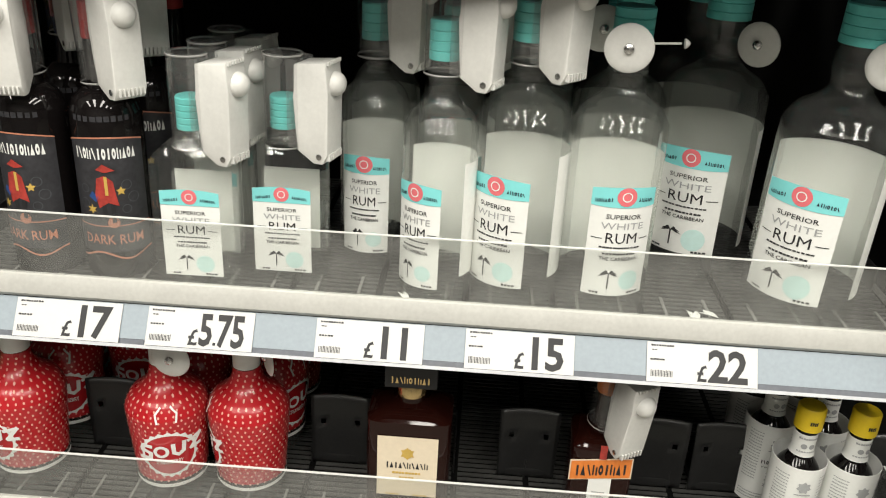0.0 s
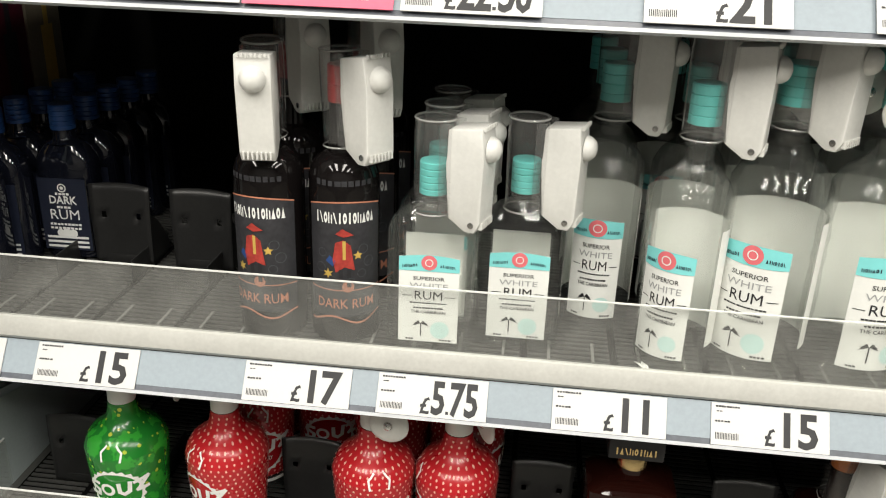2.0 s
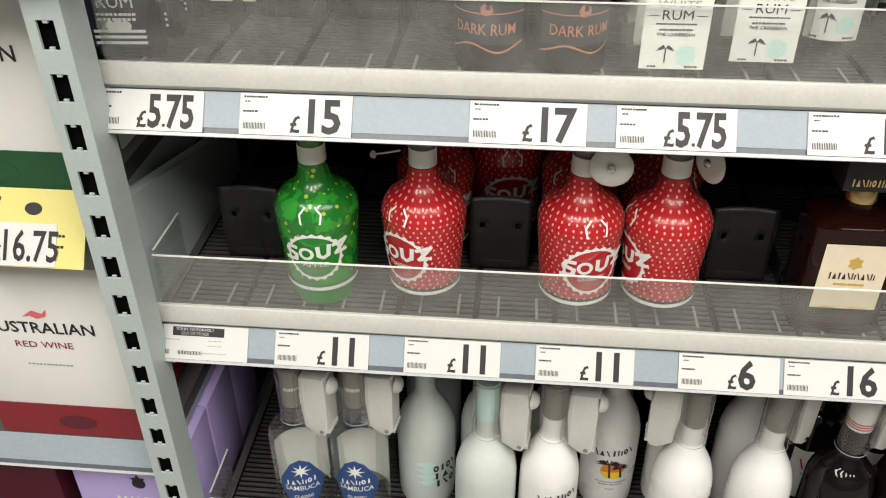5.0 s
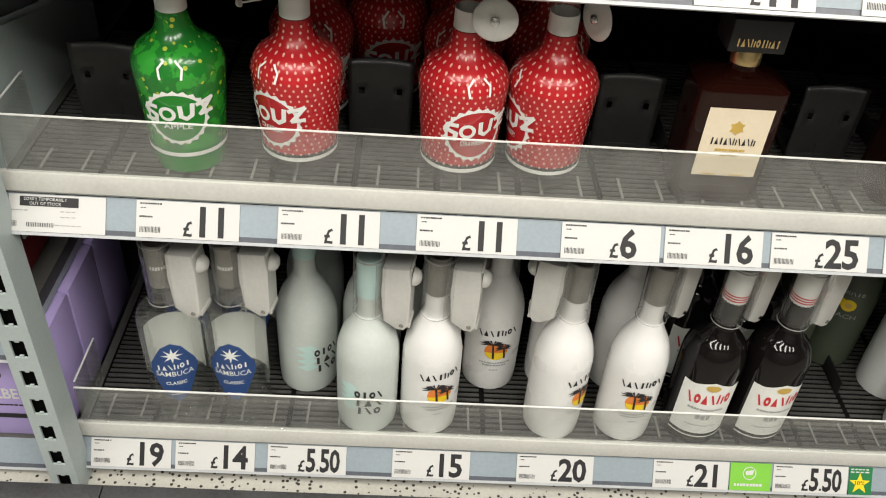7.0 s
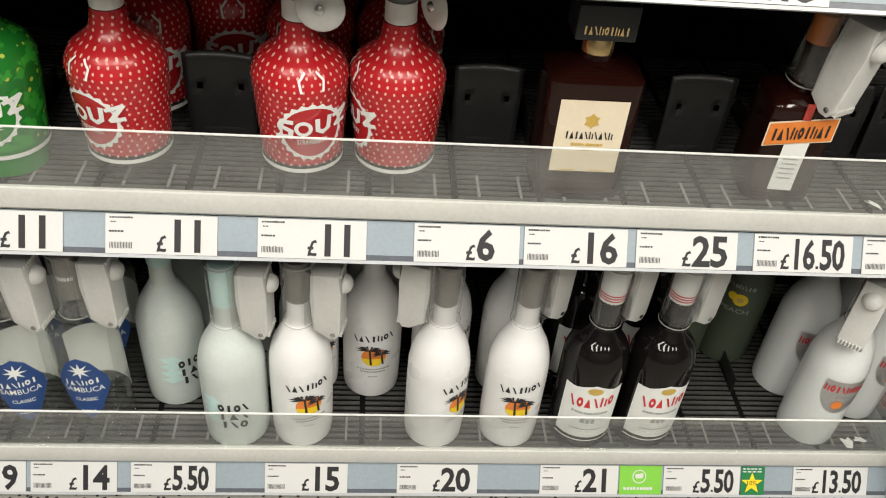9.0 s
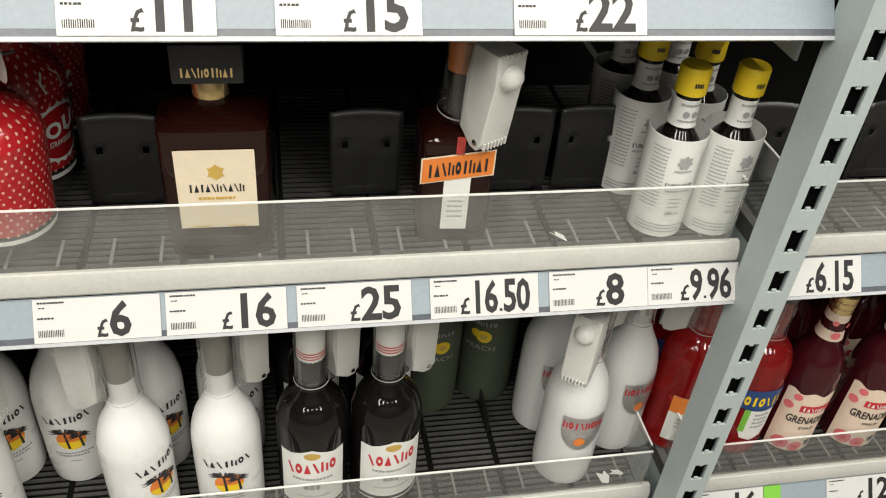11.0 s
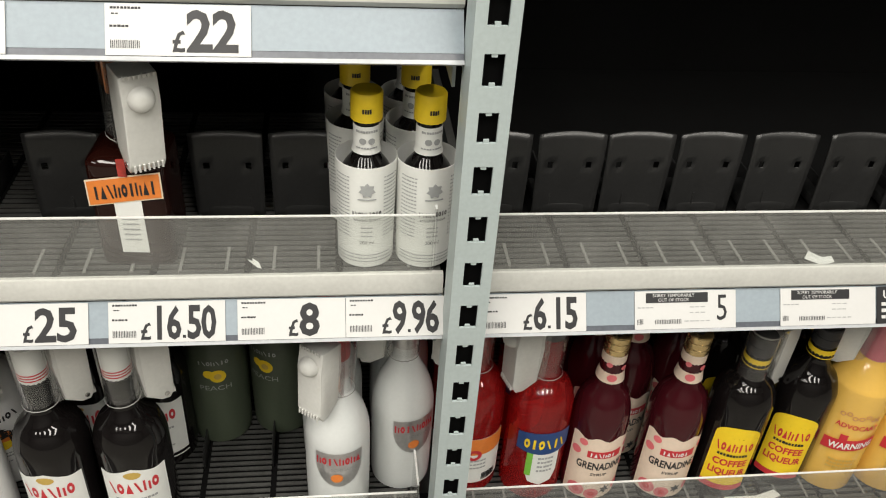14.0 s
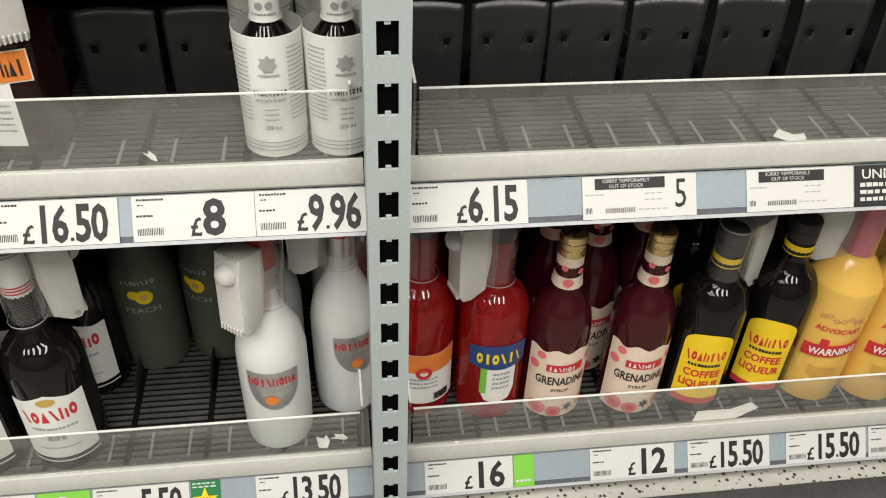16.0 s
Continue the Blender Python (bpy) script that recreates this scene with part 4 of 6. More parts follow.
def white_rum_label(t, s, u0, u1, z0, z1, big=1.0, lift=0.0006):
    lab = part("label", patch(s, (u0, u1, z0, z1), lift), "paper", t, "white paper rum label")
    w, h, c = u1 - u0, z1 - z0, (u0 + u1) / 2
    L = lift + 0.0005
    part("teal_band", patch(s, (u0, u1, z1 - h * 0.16, z1 - 0.0005, lambda q: 0.06 * h * (1 - (2 * q - 1) ** 2) * 0.5), L), "teal_ink", lab, "teal band")
    seal = part("seal", disc(s, c, z1 - h * 0.06, h * 0.085, L + 0.0004), "coral", lab, "coral round seal")
    part("seal_mark", ring_patch(s, c, z1 - h * 0.06, h * 0.034, h * 0.044, L + 0.0008), "paper", lab)
    for q, n in ((-1, 6), (1, 7)):
        part("script", marks(s, c + q * w * 0.31, z1 - h * 0.115, w * 0.26, h * 0.034, n, L + 0.0004, n, -0.12 * q), "navy", lab)
    part("lettering", merge(letters(s, "SUPERIOR", c, z1 - h * 0.265, h * 0.042, L, w * 0.52, 0.012), letters(s, "RUM", c, z1 - h * 0.49, h * 0.095, L, w * 0.46),
                        patch(s, (u0 + w * 0.06, u0 + w * 0.22, z1 - h * 0.455, z1 - h * 0.448), L, 2), patch(s, (u1 - w * 0.22, u1 - w * 0.06, z1 - h * 0.455, z1 - h * 0.448), L, 2),
                        letters(s, "THE CARIBBEAN", c, z1 - h * 0.655, h * 0.034, L, w * 0.58, 0.03), bars(s, c, z1 - h * 0.60, w * 0.5, h * 0.02, 10, L, 4), bars(s, c, z1 - h * 0.54, w * 0.62, h * 0.016, 12, L, 5)), "ink", lab)
    part("pale_lettering", letters(s, "WHITE", c, z1 - h * 0.36, h * 0.06, L, w * 0.64), "grey_ink", lab)
    px, pz = c - w * 0.12, z1 - h * 0.93
    fronds = []
    for k in range(7):
        a = math.pi * (0.02 + 0.96 * k / 6)
        tipu, tipz = px + math.cos(a) * w * 0.15, pz + h * 0.15 + math.sin(a) * h * 0.045 - abs(math.cos(a)) * h * 0.035
        fronds.append(polygon(s, [(px, pz + h * 0.150), ((px + tipu) / 2, (pz + h * 0.17 + tipz) / 2 + h * 0.012), (tipu, tipz), ((px + tipu) / 2, (pz + h * 0.145 + tipz) / 2)], L))
    part("palm", merge(*fronds, patch(s, (px - w * 0.008, px + w * 0.012, pz, pz + h * 0.15), L, 2)), "ink", lab, "palm tree print")
    part("stamp", disc(s, c + w * 0.2, z1 - h * 0.85, w * 0.16, L - 0.0002), "pale_teal", lab)
    part("foot_print", merge(bars(s, c - w * 0.3, z0 + h * 0.02, w * 0.14, h * 0.02, 3, L, 7), bars(s, c + w * 0.3, z0 + h * 0.02, w * 0.2, h * 0.02, 4, L, 8)), "ink", lab)


def white_rum(r, hgt, label, lo, hi):
    def build():
        sh = hgt * 0.60
        t = bottle("white_rum_bottle", label, round_profile(r, sh, hgt * 0.73, r * 0.36, hgt - 0.02), "glass", (r * 0.41, hgt - 0.038, hgt), "teal", group="white rum bottles", ridges=4)
        s = round_surface(r)
        white_rum_label(t, s, -r * 0.72, r * 0.72, hgt * lo, hgt * hi)
        part("back_label", patch(s, (r * 1.35, r * 4.6, hgt * 0.10, hgt * 0.53), 0.0006, 18), "back_paper", t, "pale back of the rear label")
        part("neck_ring", lathe([(r * 0.40, hgt * 0.80), (r * 0.42, hgt * 0.805), (r * 0.40, hgt * 0.81)], 20, closed=False), "glass", t)
        return t
    return build


def rum_flask():
    t = bottle("white_rum_flask", "small clear flask of white rum with teal cap", [(0.03, 0.002), (0.040, 0.0), (0.044, 0.008), (0.044, 0.06), (0.044, 0.118), (0.041, 0.135), (0.026, 0.150), (0.0135, 0.158), (0.0125, 0.185)], "glass", (0.0145, 0.165, 0.198), "teal", 0.55, 4.5, 36, group="white rum flasks", ridges=5)
    white_rum_label(t, flat_surface(-0.0243), -0.030, 0.030, 0.013, 0.106)
    part("back_label", box(-0.030, 0.030, 0.0243, 0.0249, 0.02, 0.112), "back_paper", t, "pale back of the rear label")
    return t


def dark_flask():
    t = bottle("dark_rum_flask", "small dark rum flask with navy label and blue cap", [(0.028, 0.002), (0.032, 0.0), (0.036, 0.008), (0.036, 0.06), (0.036, 0.110), (0.034, 0.126), (0.024, 0.142), (0.0135, 0.150), (0.0125, 0.18)], "navy_glass", (0.0145, 0.160, 0.190), "blue_cap", 0.62, 3.4, 32, group="dark rum flasks", ridges=5)
    s = flat_surface(-0.0228)
    lab = part("label", patch(s, (-0.030, 0.030, 0.012, 0.104), 0.0006), "navy", t, "navy paper label")
    part("lettering", merge(letters(s, "DARK", 0, 0.072, 0.010, 0.0011, 0.034, 0.04), letters(s, "RUM", 0, 0.052, 0.0125, 0.0011, 0.036), ring_patch(s, 0, 0.092, 0.004, 0.0055, 0.0011), disc(s, 0, 0.092, 0.0022, 0.0011), bars(s, 0, 0.083, 0.018, 0.003, 4, 0.0011, 1), bars(s, 0, 0.066, 0.018, 0.003, 4, 0.0011, 2), bars(s, 0, 0.044, 0.04, 0.003, 9, 0.0011, 3), bars(s, 0, 0.039, 0.04, 0.003, 8, 0.0011, 4)), "paper", lab)
    part("striping", merge(*[patch(s, (-0.026, 0.026, 0.015 + k * 0.006, 0.018 + k * 0.006), 0.0011, 2) for k in range(3)], disc(s, -0.008, 0.034, 0.005, 0.0011), disc(s, 0.0, 0.034, 0.006, 0.0014), disc(s, 0.008, 0.034, 0.005, 0.0011)), "paper", lab)
    return t


def spiced_rum():
    t = bottle("dark_rum_bottle", "black dark rum bottle with charcoal and copper label", [(0.02, 0.003), (0.032, 0.0), (0.0355, 0.006), (0.0355, 0.09), (0.0355, 0.164), (0.034, 0.178), (0.029, 0.189), (0.020, 0.197), (0.0150, 0.204), (0.0135, 0.262)], "dark_glass", (0.0152, 0.246, 0.282), "red_cap", group="dark rum bottles", ridges=2)
    r = 0.0355
    s = round_surface(r)
    lab = part("label", patch(s, (-0.041, 0.041, 0.030, 0.155, lambda q: -0.006 * (2 * q - 1) ** 2), 0.0006, 16), "black_label", t, "charcoal printed label")
    part("border", merge(patch(s, (-0.041, 0.041, 0.1535, 0.155, lambda q: -0.006 * (2 * q - 1) ** 2, lambda q: -0.006 * (2 * q - 1) ** 2), 0.001, 16), patch(s, (-0.041, 0.041, 0.0255, 0.0275, lambda q: -0.004 * math.cos(6.28 * q * 1.5), lambda q: -0.004 * math.cos(6.28 * q * 1.5)), 0.001, 16)), "copper", lab)
    part("brand_word", marks(s, 0, 0.132, 0.062, 0.0115, 13, 0.001, 4), "paper", lab, "cream lettering shape")
    part("coat_shape", merge(polygon(s, [(-0.013, 0.094), (-0.010, 0.112), (-0.002, 0.115), (0.005, 0.109), (0.007, 0.094), (0.009, 0.082), (-0.001, 0.086), (-0.010, 0.080)], 0.0012)), "coat_red", lab, "plain dark red shape")
    part("hat_shape", polygon(s, [(-0.010, 0.121), (-0.003, 0.127), (0.005, 0.122), (0.008, 0.120), (-0.002, 0.118)], 0.0012), "coat_red", lab)
    part("boot_shape", merge(patch(s, (-0.007, -0.003, 0.066, 0.083), 0.0013, 1), patch(s, (0.001, 0.005, 0.064, 0.084), 0.0013, 1)), "ink", lab)
    part("sash_shape", polygon(s, [(-0.016, 0.098), (-0.020, 0.092), (-0.013, 0.086), (-0.010, 0.092)], 0.0012), "blue_label", lab)
    part("gold_mark", merge(polygon(s, star_points(0.012, 0.098, 0.005, 5, 0.5), 0.0012), polygon(s, star_points(-0.018, 0.078, 0.006, 6, 0.4), 0.0012), patch(s, (-0.003, 0.0, 0.094, 0.114), 0.0014, 1)), "gold_ink", lab)
    for q, (uu, zz, rr) in enumerate(((0.018, 0.104, 0.009), (0.024, 0.090, 0.010), (0.016, 0.078, 0.008), (-0.024, 0.100, 0.008), (-0.026, 0.084, 0.009), (-0.014, 0.072, 0.007), (0.005, 0.070, 0.007))):
        part("smoke_curl", ring_patch(s, uu, zz, rr * 0.5, rr * 0.6, 0.0010 + 0.00005 * q, 16, 0.0), "smoke", lab)
    part("copper_band", patch(s, (-0.041, 0.041, 0.032, 0.058, lambda q: 0.004 * math.sin(9.4 * q)), 0.0009, 16), "black_label", lab)
    part("lettering", merge(letters(s, "DARK RUM", 0, 0.040, 0.0105, 0.0014, 0.060, 0.012), patch(s, (-0.041, 0.041, 0.0595, 0.0607), 0.0012, 14), disc(s, 0.002, 0.064, 0.006, 0.0011)), "copper", lab)
    part("neck_emboss", bars(round_surface(0.0352), 0, 0.170, 0.06, 0.006, 9, 0.0004, 8), "black_label", t)
    return t


def stroke(surface, points, width, lift):
    """A line of even width through points of a surface, with square joints."""
    bm = bmesh.new()
    for (u0, z0), (u1, z1) in zip(points, points[1:]):
        d = math.hypot(u1 - u0, z1 - z0)
        eu, ez = (u1 - u0) / d * width / 2, (z1 - z0) / d * width / 2
        n = max(2, int(d / 0.003))
        rows = []
        for k in range(n + 1):
            q = -0.3 * width / d + (1 + 0.6 * width / d) * k / n
            u, z = u0 + (u1 - u0) * q, z0 + (z1 - z0) * q
            rows.append((bm.verts.new(surface(u - ez, z + eu, lift)), bm.verts.new(surface(u + ez, z - eu, lift))))
        for a, b in zip(rows, rows[1:]):
            bm.faces.new((a[0], b[0], b[1], a[1]))
    return bm


def seed_dots(surface, prof):
    """Staggered rows of small ovals all round a sleeve, leaving the ring print free."""
    bm, k, z = bmesh.new(), 0, 0.033
    outline = smooth_profile(prof)
    while z < 0.170:
        r = float(np.interp(z, [p[1] for p in outline], [p[0] for p in outline]))
        n = int(2 * math.pi * r / 0.0082)
        for i in range(n):
            u = 0.044 * (2 * math.pi * (i + 0.5 * (k % 2)) / n - math.pi)
            if math.hypot(u, z - 0.073) > 0.034:
                w = 0.0013 * 0.044 / r
                bm.faces.new([bm.verts.new(surface(u + w * math.cos(q * math.pi / 3), z + 0.0017 * math.sin(q * math.pi / 3), 0.0004)) for q in range(6)])
        k, z = k + 1, z + 0.0062
    return bm


def sour_liqueur(sleeve, glass, word, label):
    def build():
        prof = [(0.02, 0.003), (0.036, 0.0), (0.039, 0.006), (0.0425, 0.05), (0.0475, 0.112), (0.0465, 0.124), (0.040, 0.137), (0.027, 0.147), (0.0180, 0.160), (0.0150, 0.185), (0.0145, 0.225)]
        t = bottle("sour_liqueur_bottle", label, prof, glass, (0.0155, 0.212, 0.245), "tag_white", group="sour liqueur bottles")
        sl = [(p[0] + 0.0007, p[1]) for p in smooth_profile(prof) if 0.023 <= p[1] <= 0.176]
        part("sleeve", lathe(sl, 30, closed=False), sleeve, t, "printed plastic sleeve")
        part("neck_band", lathe([(0.0160, 0.176), (0.0156, 0.197)], 20, closed=False), "paper", t, "white paper neck band")

        def s(u, z, lift):
            r = np.interp(z, [p[1] for p in smooth_profile(prof)], [p[0] for p in smooth_profile(prof)]) + 0.0009 + lift
            return Vector((r * math.sin(u / 0.044), -r * math.cos(u / 0.044), z))
        part("crown_cap_print", ring_patch(s, 0, 0.073, 0.0285, 0.0312, 0.0007, 44, 0.0030), "paper", t, "white toothed ring print")
        part("ring_ground", disc(s, 0, 0.073, 0.0288, 0.0004, 26), "red_glass" if word == "STRAWBERRY" else glass, t)
        word_print = [ring_patch(lambda a, b, l: s(-0.0085 + a * 0.0085, 0.0785 + b * 0.0088, l), 0, 0, 0.56, 1.0, 0.0013, 20),
                      stroke(s, [(-0.019, 0.086), (-0.028, 0.0865), (-0.031, 0.081), (-0.020, 0.076), (-0.021, 0.069), (-0.034, 0.068)], 0.0048, 0.0014),
                      stroke(s, [(0.0045, 0.088), (0.0050, 0.076), (0.010, 0.073), (0.0155, 0.077), (0.0165, 0.090)], 0.0046, 0.0013),
                      stroke(s, [(0.021, 0.089), (0.036, 0.094), (0.024, 0.077), (0.036, 0.079)], 0.0045, 0.0014)]
        part("brand_word", merge(*word_print), "paper", t, "white logo shape")
        # pair of white strokes painting the lamp highlight on the shoulder
        for q in (-1, 1):
            part("painted_highlight", stroke(s, [(q * 0.006, 0.137), (q * 0.0115, 0.130), (q * 0.0095, 0.120)], 0.0022, 0.0012), "paper", t, "white curved stroke painted as a highlight")
        if word == "STRAWBERRY":
            seeds = part("seed_print", seed_dots(s, prof), "seed", t, "pale printed seeds")
            tagged(seeds, "pale printed seeds", kind="stuff")
        part("lettering", letters(s, word, 0, 0.060, 0.0062, 0.0011, 0.030, 0.03), "paper", t)
        part("foot_line", patch(s, (-0.137, 0.137, 0.0235, 0.0285), 0.0007, 40), "paper", t, "white foot band")
        return t
    return build


def amaretto():
    t = bottle("amaretto_bottle", "square dark amaretto bottle with cream label", [(0.03, 0.002), (0.045, 0.0), (0.048, 0.006), (0.049, 0.06), (0.049, 0.128), (0.047, 0.138), (0.032, 0.146), (0.0165, 0.152), (0.0155, 0.18)], "amber", (0.0165, 0.158, 0.176), "gold", 0.72, 7.0, 40)
    part("stopper", box(-0.030, 0.030, -0.022, 0.022, 0.176, 0.212, 0.002), "ink", t, "square black stopper")
    front = flat_surface(-0.0358)
    s = lambda u, z, lift: front(u, z + 0.014, lift)
    lab = part("label", patch(s, (-0.035, 0.035, 0.022, 0.106), 0.0006), "cream", t, "cream paper label")
    part("brand_word", marks(s, 0, 0.062, 0.050, 0.0085, 10, 0.0011, 51), "ink", lab, "dark lettering shape")
    part("crest", merge(disc(s, 0, 0.083, 0.006, 0.0011, 14, 0.007), polygon(s, star_points(0, 0.083, 0.009, 6, 0.6), 0.0010)), "gold_ink", lab, "gold crest")
    part("small_print", merge(bars(s, 0, 0.054, 0.034, 0.003, 9, 0.0011, 5), bars(s, 0, 0.048, 0.018, 0.0022, 5, 0.0011, 6), bars(s, -0.016, 0.023, 0.016, 0.002, 4, 0.0011, 7), bars(s, 0.016, 0.023, 0.016, 0.002, 4, 0.0011, 8)), "gold_ink", lab)
    part("stopper_print", marks(flat_surface(-0.022), 0, 0.183, 0.046, 0.0085, 9, 0.0008, 3), "gold", t, "gold lettering shape")
    return t


def orange_liqueur():
    t = bottle("orange_liqueur_bottle", "square amber orange liqueur bottle with orange label", [(0.025, 0.002), (0.034, 0.0), (0.037, 0.005), (0.037, 0.05), (0.037, 0.105), (0.035, 0.116), (0.024, 0.124), (0.0135, 0.130), (0.0125, 0.19)], "amber", (0.014, 0.175, 0.205), "orange", 0.95, 7.0, 40)
    s = flat_surface(-0.0355)
    part("strip_label", patch(s, (-0.013, 0.013, 0.016, 0.092), 0.0006), "paper", t, "pale strip label")
    part("banner_edge", patch(s, (-0.0365, 0.0345, 0.0695, 0.0985, lambda q: 0.011 * q, lambda q: 0.011 * q), 0.0009), "cream", t, "cream edge of the banner")
    band = part("orange_label", patch(s, (-0.035, 0.033, 0.071, 0.097, lambda q: 0.011 * q, lambda q: 0.011 * q), 0.0014), "orange", t, "orange banner label")
    part("brand_word", marks(s, 0, 0.082, 0.060, 0.0145, 9, 0.0019, 3, 0.15), "ink", band, "dark lettering shape")
    part("ribbon", box(-0.004, 0.004, -0.0375, -0.0355, 0.104, 0.122), "coat_red", t, "red ribbon")
    part("small_print", merge(*[bars(s, 0, 0.055 - 0.006 * k, 0.016, 0.002, 5, 0.0011, k) for k in range(5)]), "grey_ink", t)
    return t


def bitters():
    t = bottle("bitters_bottle", "small bitters bottle in oversized white paper wrap", [(0.018, 0.002), (0.024, 0.0), (0.026, 0.004), (0.026, 0.085), (0.024, 0.104), (0.0145, 0.118), (0.012, 0.125), (0.012, 0.165)], "dark_glass", (0.0155, 0.158, 0.186), "yellow", group="bitters bottles")
    wrap = lathe([(0.0285, 0.001), (0.0292, 0.06), (0.0305, 0.118), (0.0300, 0.1182), (0.0286, 0.06), (0.0280, 0.001)], 30, closed=False)
    w = part("paper_wrap", wrap, "paper", t, "loose white paper wrap")
    part("neck_label", lathe([(0.0145, 0.124), (0.0130, 0.129), (0.0130, 0.153)], 20, closed=False), "paper", t, "white neck label")
    s = round_surface(0.0302)
    part("crest", merge(polygon(s, star_points(0, 0.094, 0.0085, 7, 0.7), 0.0008), patch(s, (-0.009, 0.009, 0.083, 0.0845), 0.0008, 4)), "grey_ink", w, "grey printed crest")
    part("brand_word", marks(s, 0, 0.064, 0.030, 0.0055, 9, 0.0008, 4), "ink", w, "dark lettering shape")
    part("lettering", merge(letters(s, "aromatic bitters", 0, 0.0585, 0.0035, 0.0008, 0.026), letters(s, "200 ml", 0, 0.031, 0.0042, 0.0008, 0.014)), "ink", w)
    part("small_print", merge(*[bars(s, u, 0.106 - 0.0042 * k, 0.018, 0.0014, 6, 0.0008, 9 * k + 1) for k in range(17) for u in (-0.026, 0.026)], *[bars(s, 0, 0.050 - 0.005 * k, 0.012, 0.0016, 4, 0.0008, k) for k in range(3)], *[bars(s, 0, 0.017 - 0.004 * k, 0.07, 0.0014, 24, 0.0008, k) for k in range(3)]), "grey_ink", w)
    sn = round_surface(0.0133)
    part("neck_print", merge(bars(sn, 0, 0.147, 0.022, 0.0025, 9, 0.0006, 2), disc(sn, -0.004, 0.138, 0.0034, 0.0006, 12), disc(sn, 0.0045, 0.138, 0.0034, 0.0006, 12), bars(sn, 0, 0.130, 0.022, 0.0018, 8, 0.0006, 3)), "grey_ink", t)
    part("cap_print", bars(round_surface(0.0155), 0, 0.168, 0.009, 0.005, 4, 0.0006, 3), "ink", t)
    return t


def sambuca():
    t = bottle("sambuca_bottle", "clear embossed sambuca bottle with blue diamond label", [(0.02, 0.003), (0.036, 0.0), (0.040, 0.006), (0.040, 0.10), (0.0405, 0.165), (0.0385, 0.182), (0.030, 0.194), (0.0165, 0.201), (0.0135, 0.27)], "glass", (0.0155, 0.232, 0.298), "steel_cap", group="sambuca bottles")
    s = round_surface(0.040)
    lab = part("label", polygon(s, [(0, 0.050), (-0.014, 0.062), (-0.032, 0.104), (-0.030, 0.120), (-0.013, 0.152), (0, 0.160), (0.013, 0.152), (0.030, 0.120), (0.032, 0.104), (0.014, 0.062)], 0.0012), "blue_label", t, "blue diamond label")
    part("star", polygon(s, star_points(0, 0.138, 0.014, 8, 0.35), 0.0018), "paper", lab, "white star")
    part("brand_word", marks(s, 0, 0.113, 0.044, 0.009, 6, 0.0018, 3, 0.1), "paper", lab, "white script shape")
    part("lettering", merge(letters(s, "SAMBUCA", 0, 0.100, 0.009, 0.0018, 0.048, 0.01), letters(s, "CLASSIC", 0, 0.084, 0.006, 0.0018, 0.026, 0.03), bars(s, 0, 0.064, 0.018, 0.003, 5, 0.0018, 7)), "paper", lab)
    for k in range(7):
        for q in (-1, 1):
            part("glass_scroll", ring_patch(s, q * (0.041 + 0.006 * (k % 2)) + 0.003 * math.sin(k * 2.2), 0.050 + k * 0.018, 0.0055, 0.0064, 0.0009, 12, 0.001), "glass", t)
    part("back_label", patch(s, (0.08, 0.17, 0.05, 0.14), 0.0006, 14), "back_paper", t)
    part("cap_print", bars(round_surface(0.0155), 0, 0.262, 0.02, 0.006, 6, 0.0006, 3), "paper", t)
    return t


def frosted(name, label, glass, cap, cap_mat, r, hgt, group, decorate):
    def build():
        prof = [(r * 0.5, 0.003), (r - 0.005, 0.0), (r - 0.001, 0.006), (r, 0.06), (r, hgt * 0.40), (r * 0.97, hgt * 0.47), (r * 0.83, hgt * 0.55), (r * 0.60, hgt * 0.615), (0.0175, hgt * 0.665), (0.0148, hgt * 0.70), (0.0142, hgt - 0.02)]
        t = bottle(name, label, prof, glass, cap, cap_mat, group=group)
        decorate(t, round_surface(r), r)
        return t
    return build


def coconut_print(t, upper, r):
    s = lambda u, z, lift: upper(u * 1.2, z - 0.008, lift)
    part("brand_word", merge(marks(s, 0.004, 0.082, 0.034, 0.013, 4, 0.0008, 2), marks(s, 0.004, 0.066, 0.034, 0.013, 3, 0.0008, 3), marks(s, 0.004, 0.050, 0.030, 0.013, 3, 0.0008, 4)), "ink", t, "dark stacked lettering shape")
    part("leaf_print", merge(*[polygon(s, [(-0.022, 0.055 + 0.012 * k), (-0.034, 0.062 + 0.013 * k), (-0.016, 0.070 + 0.012 * k), (-0.008, 0.060 + 0.012 * k)], 0.0006) for k in range(4)]), "pale_teal", t, "pale green leaf print")


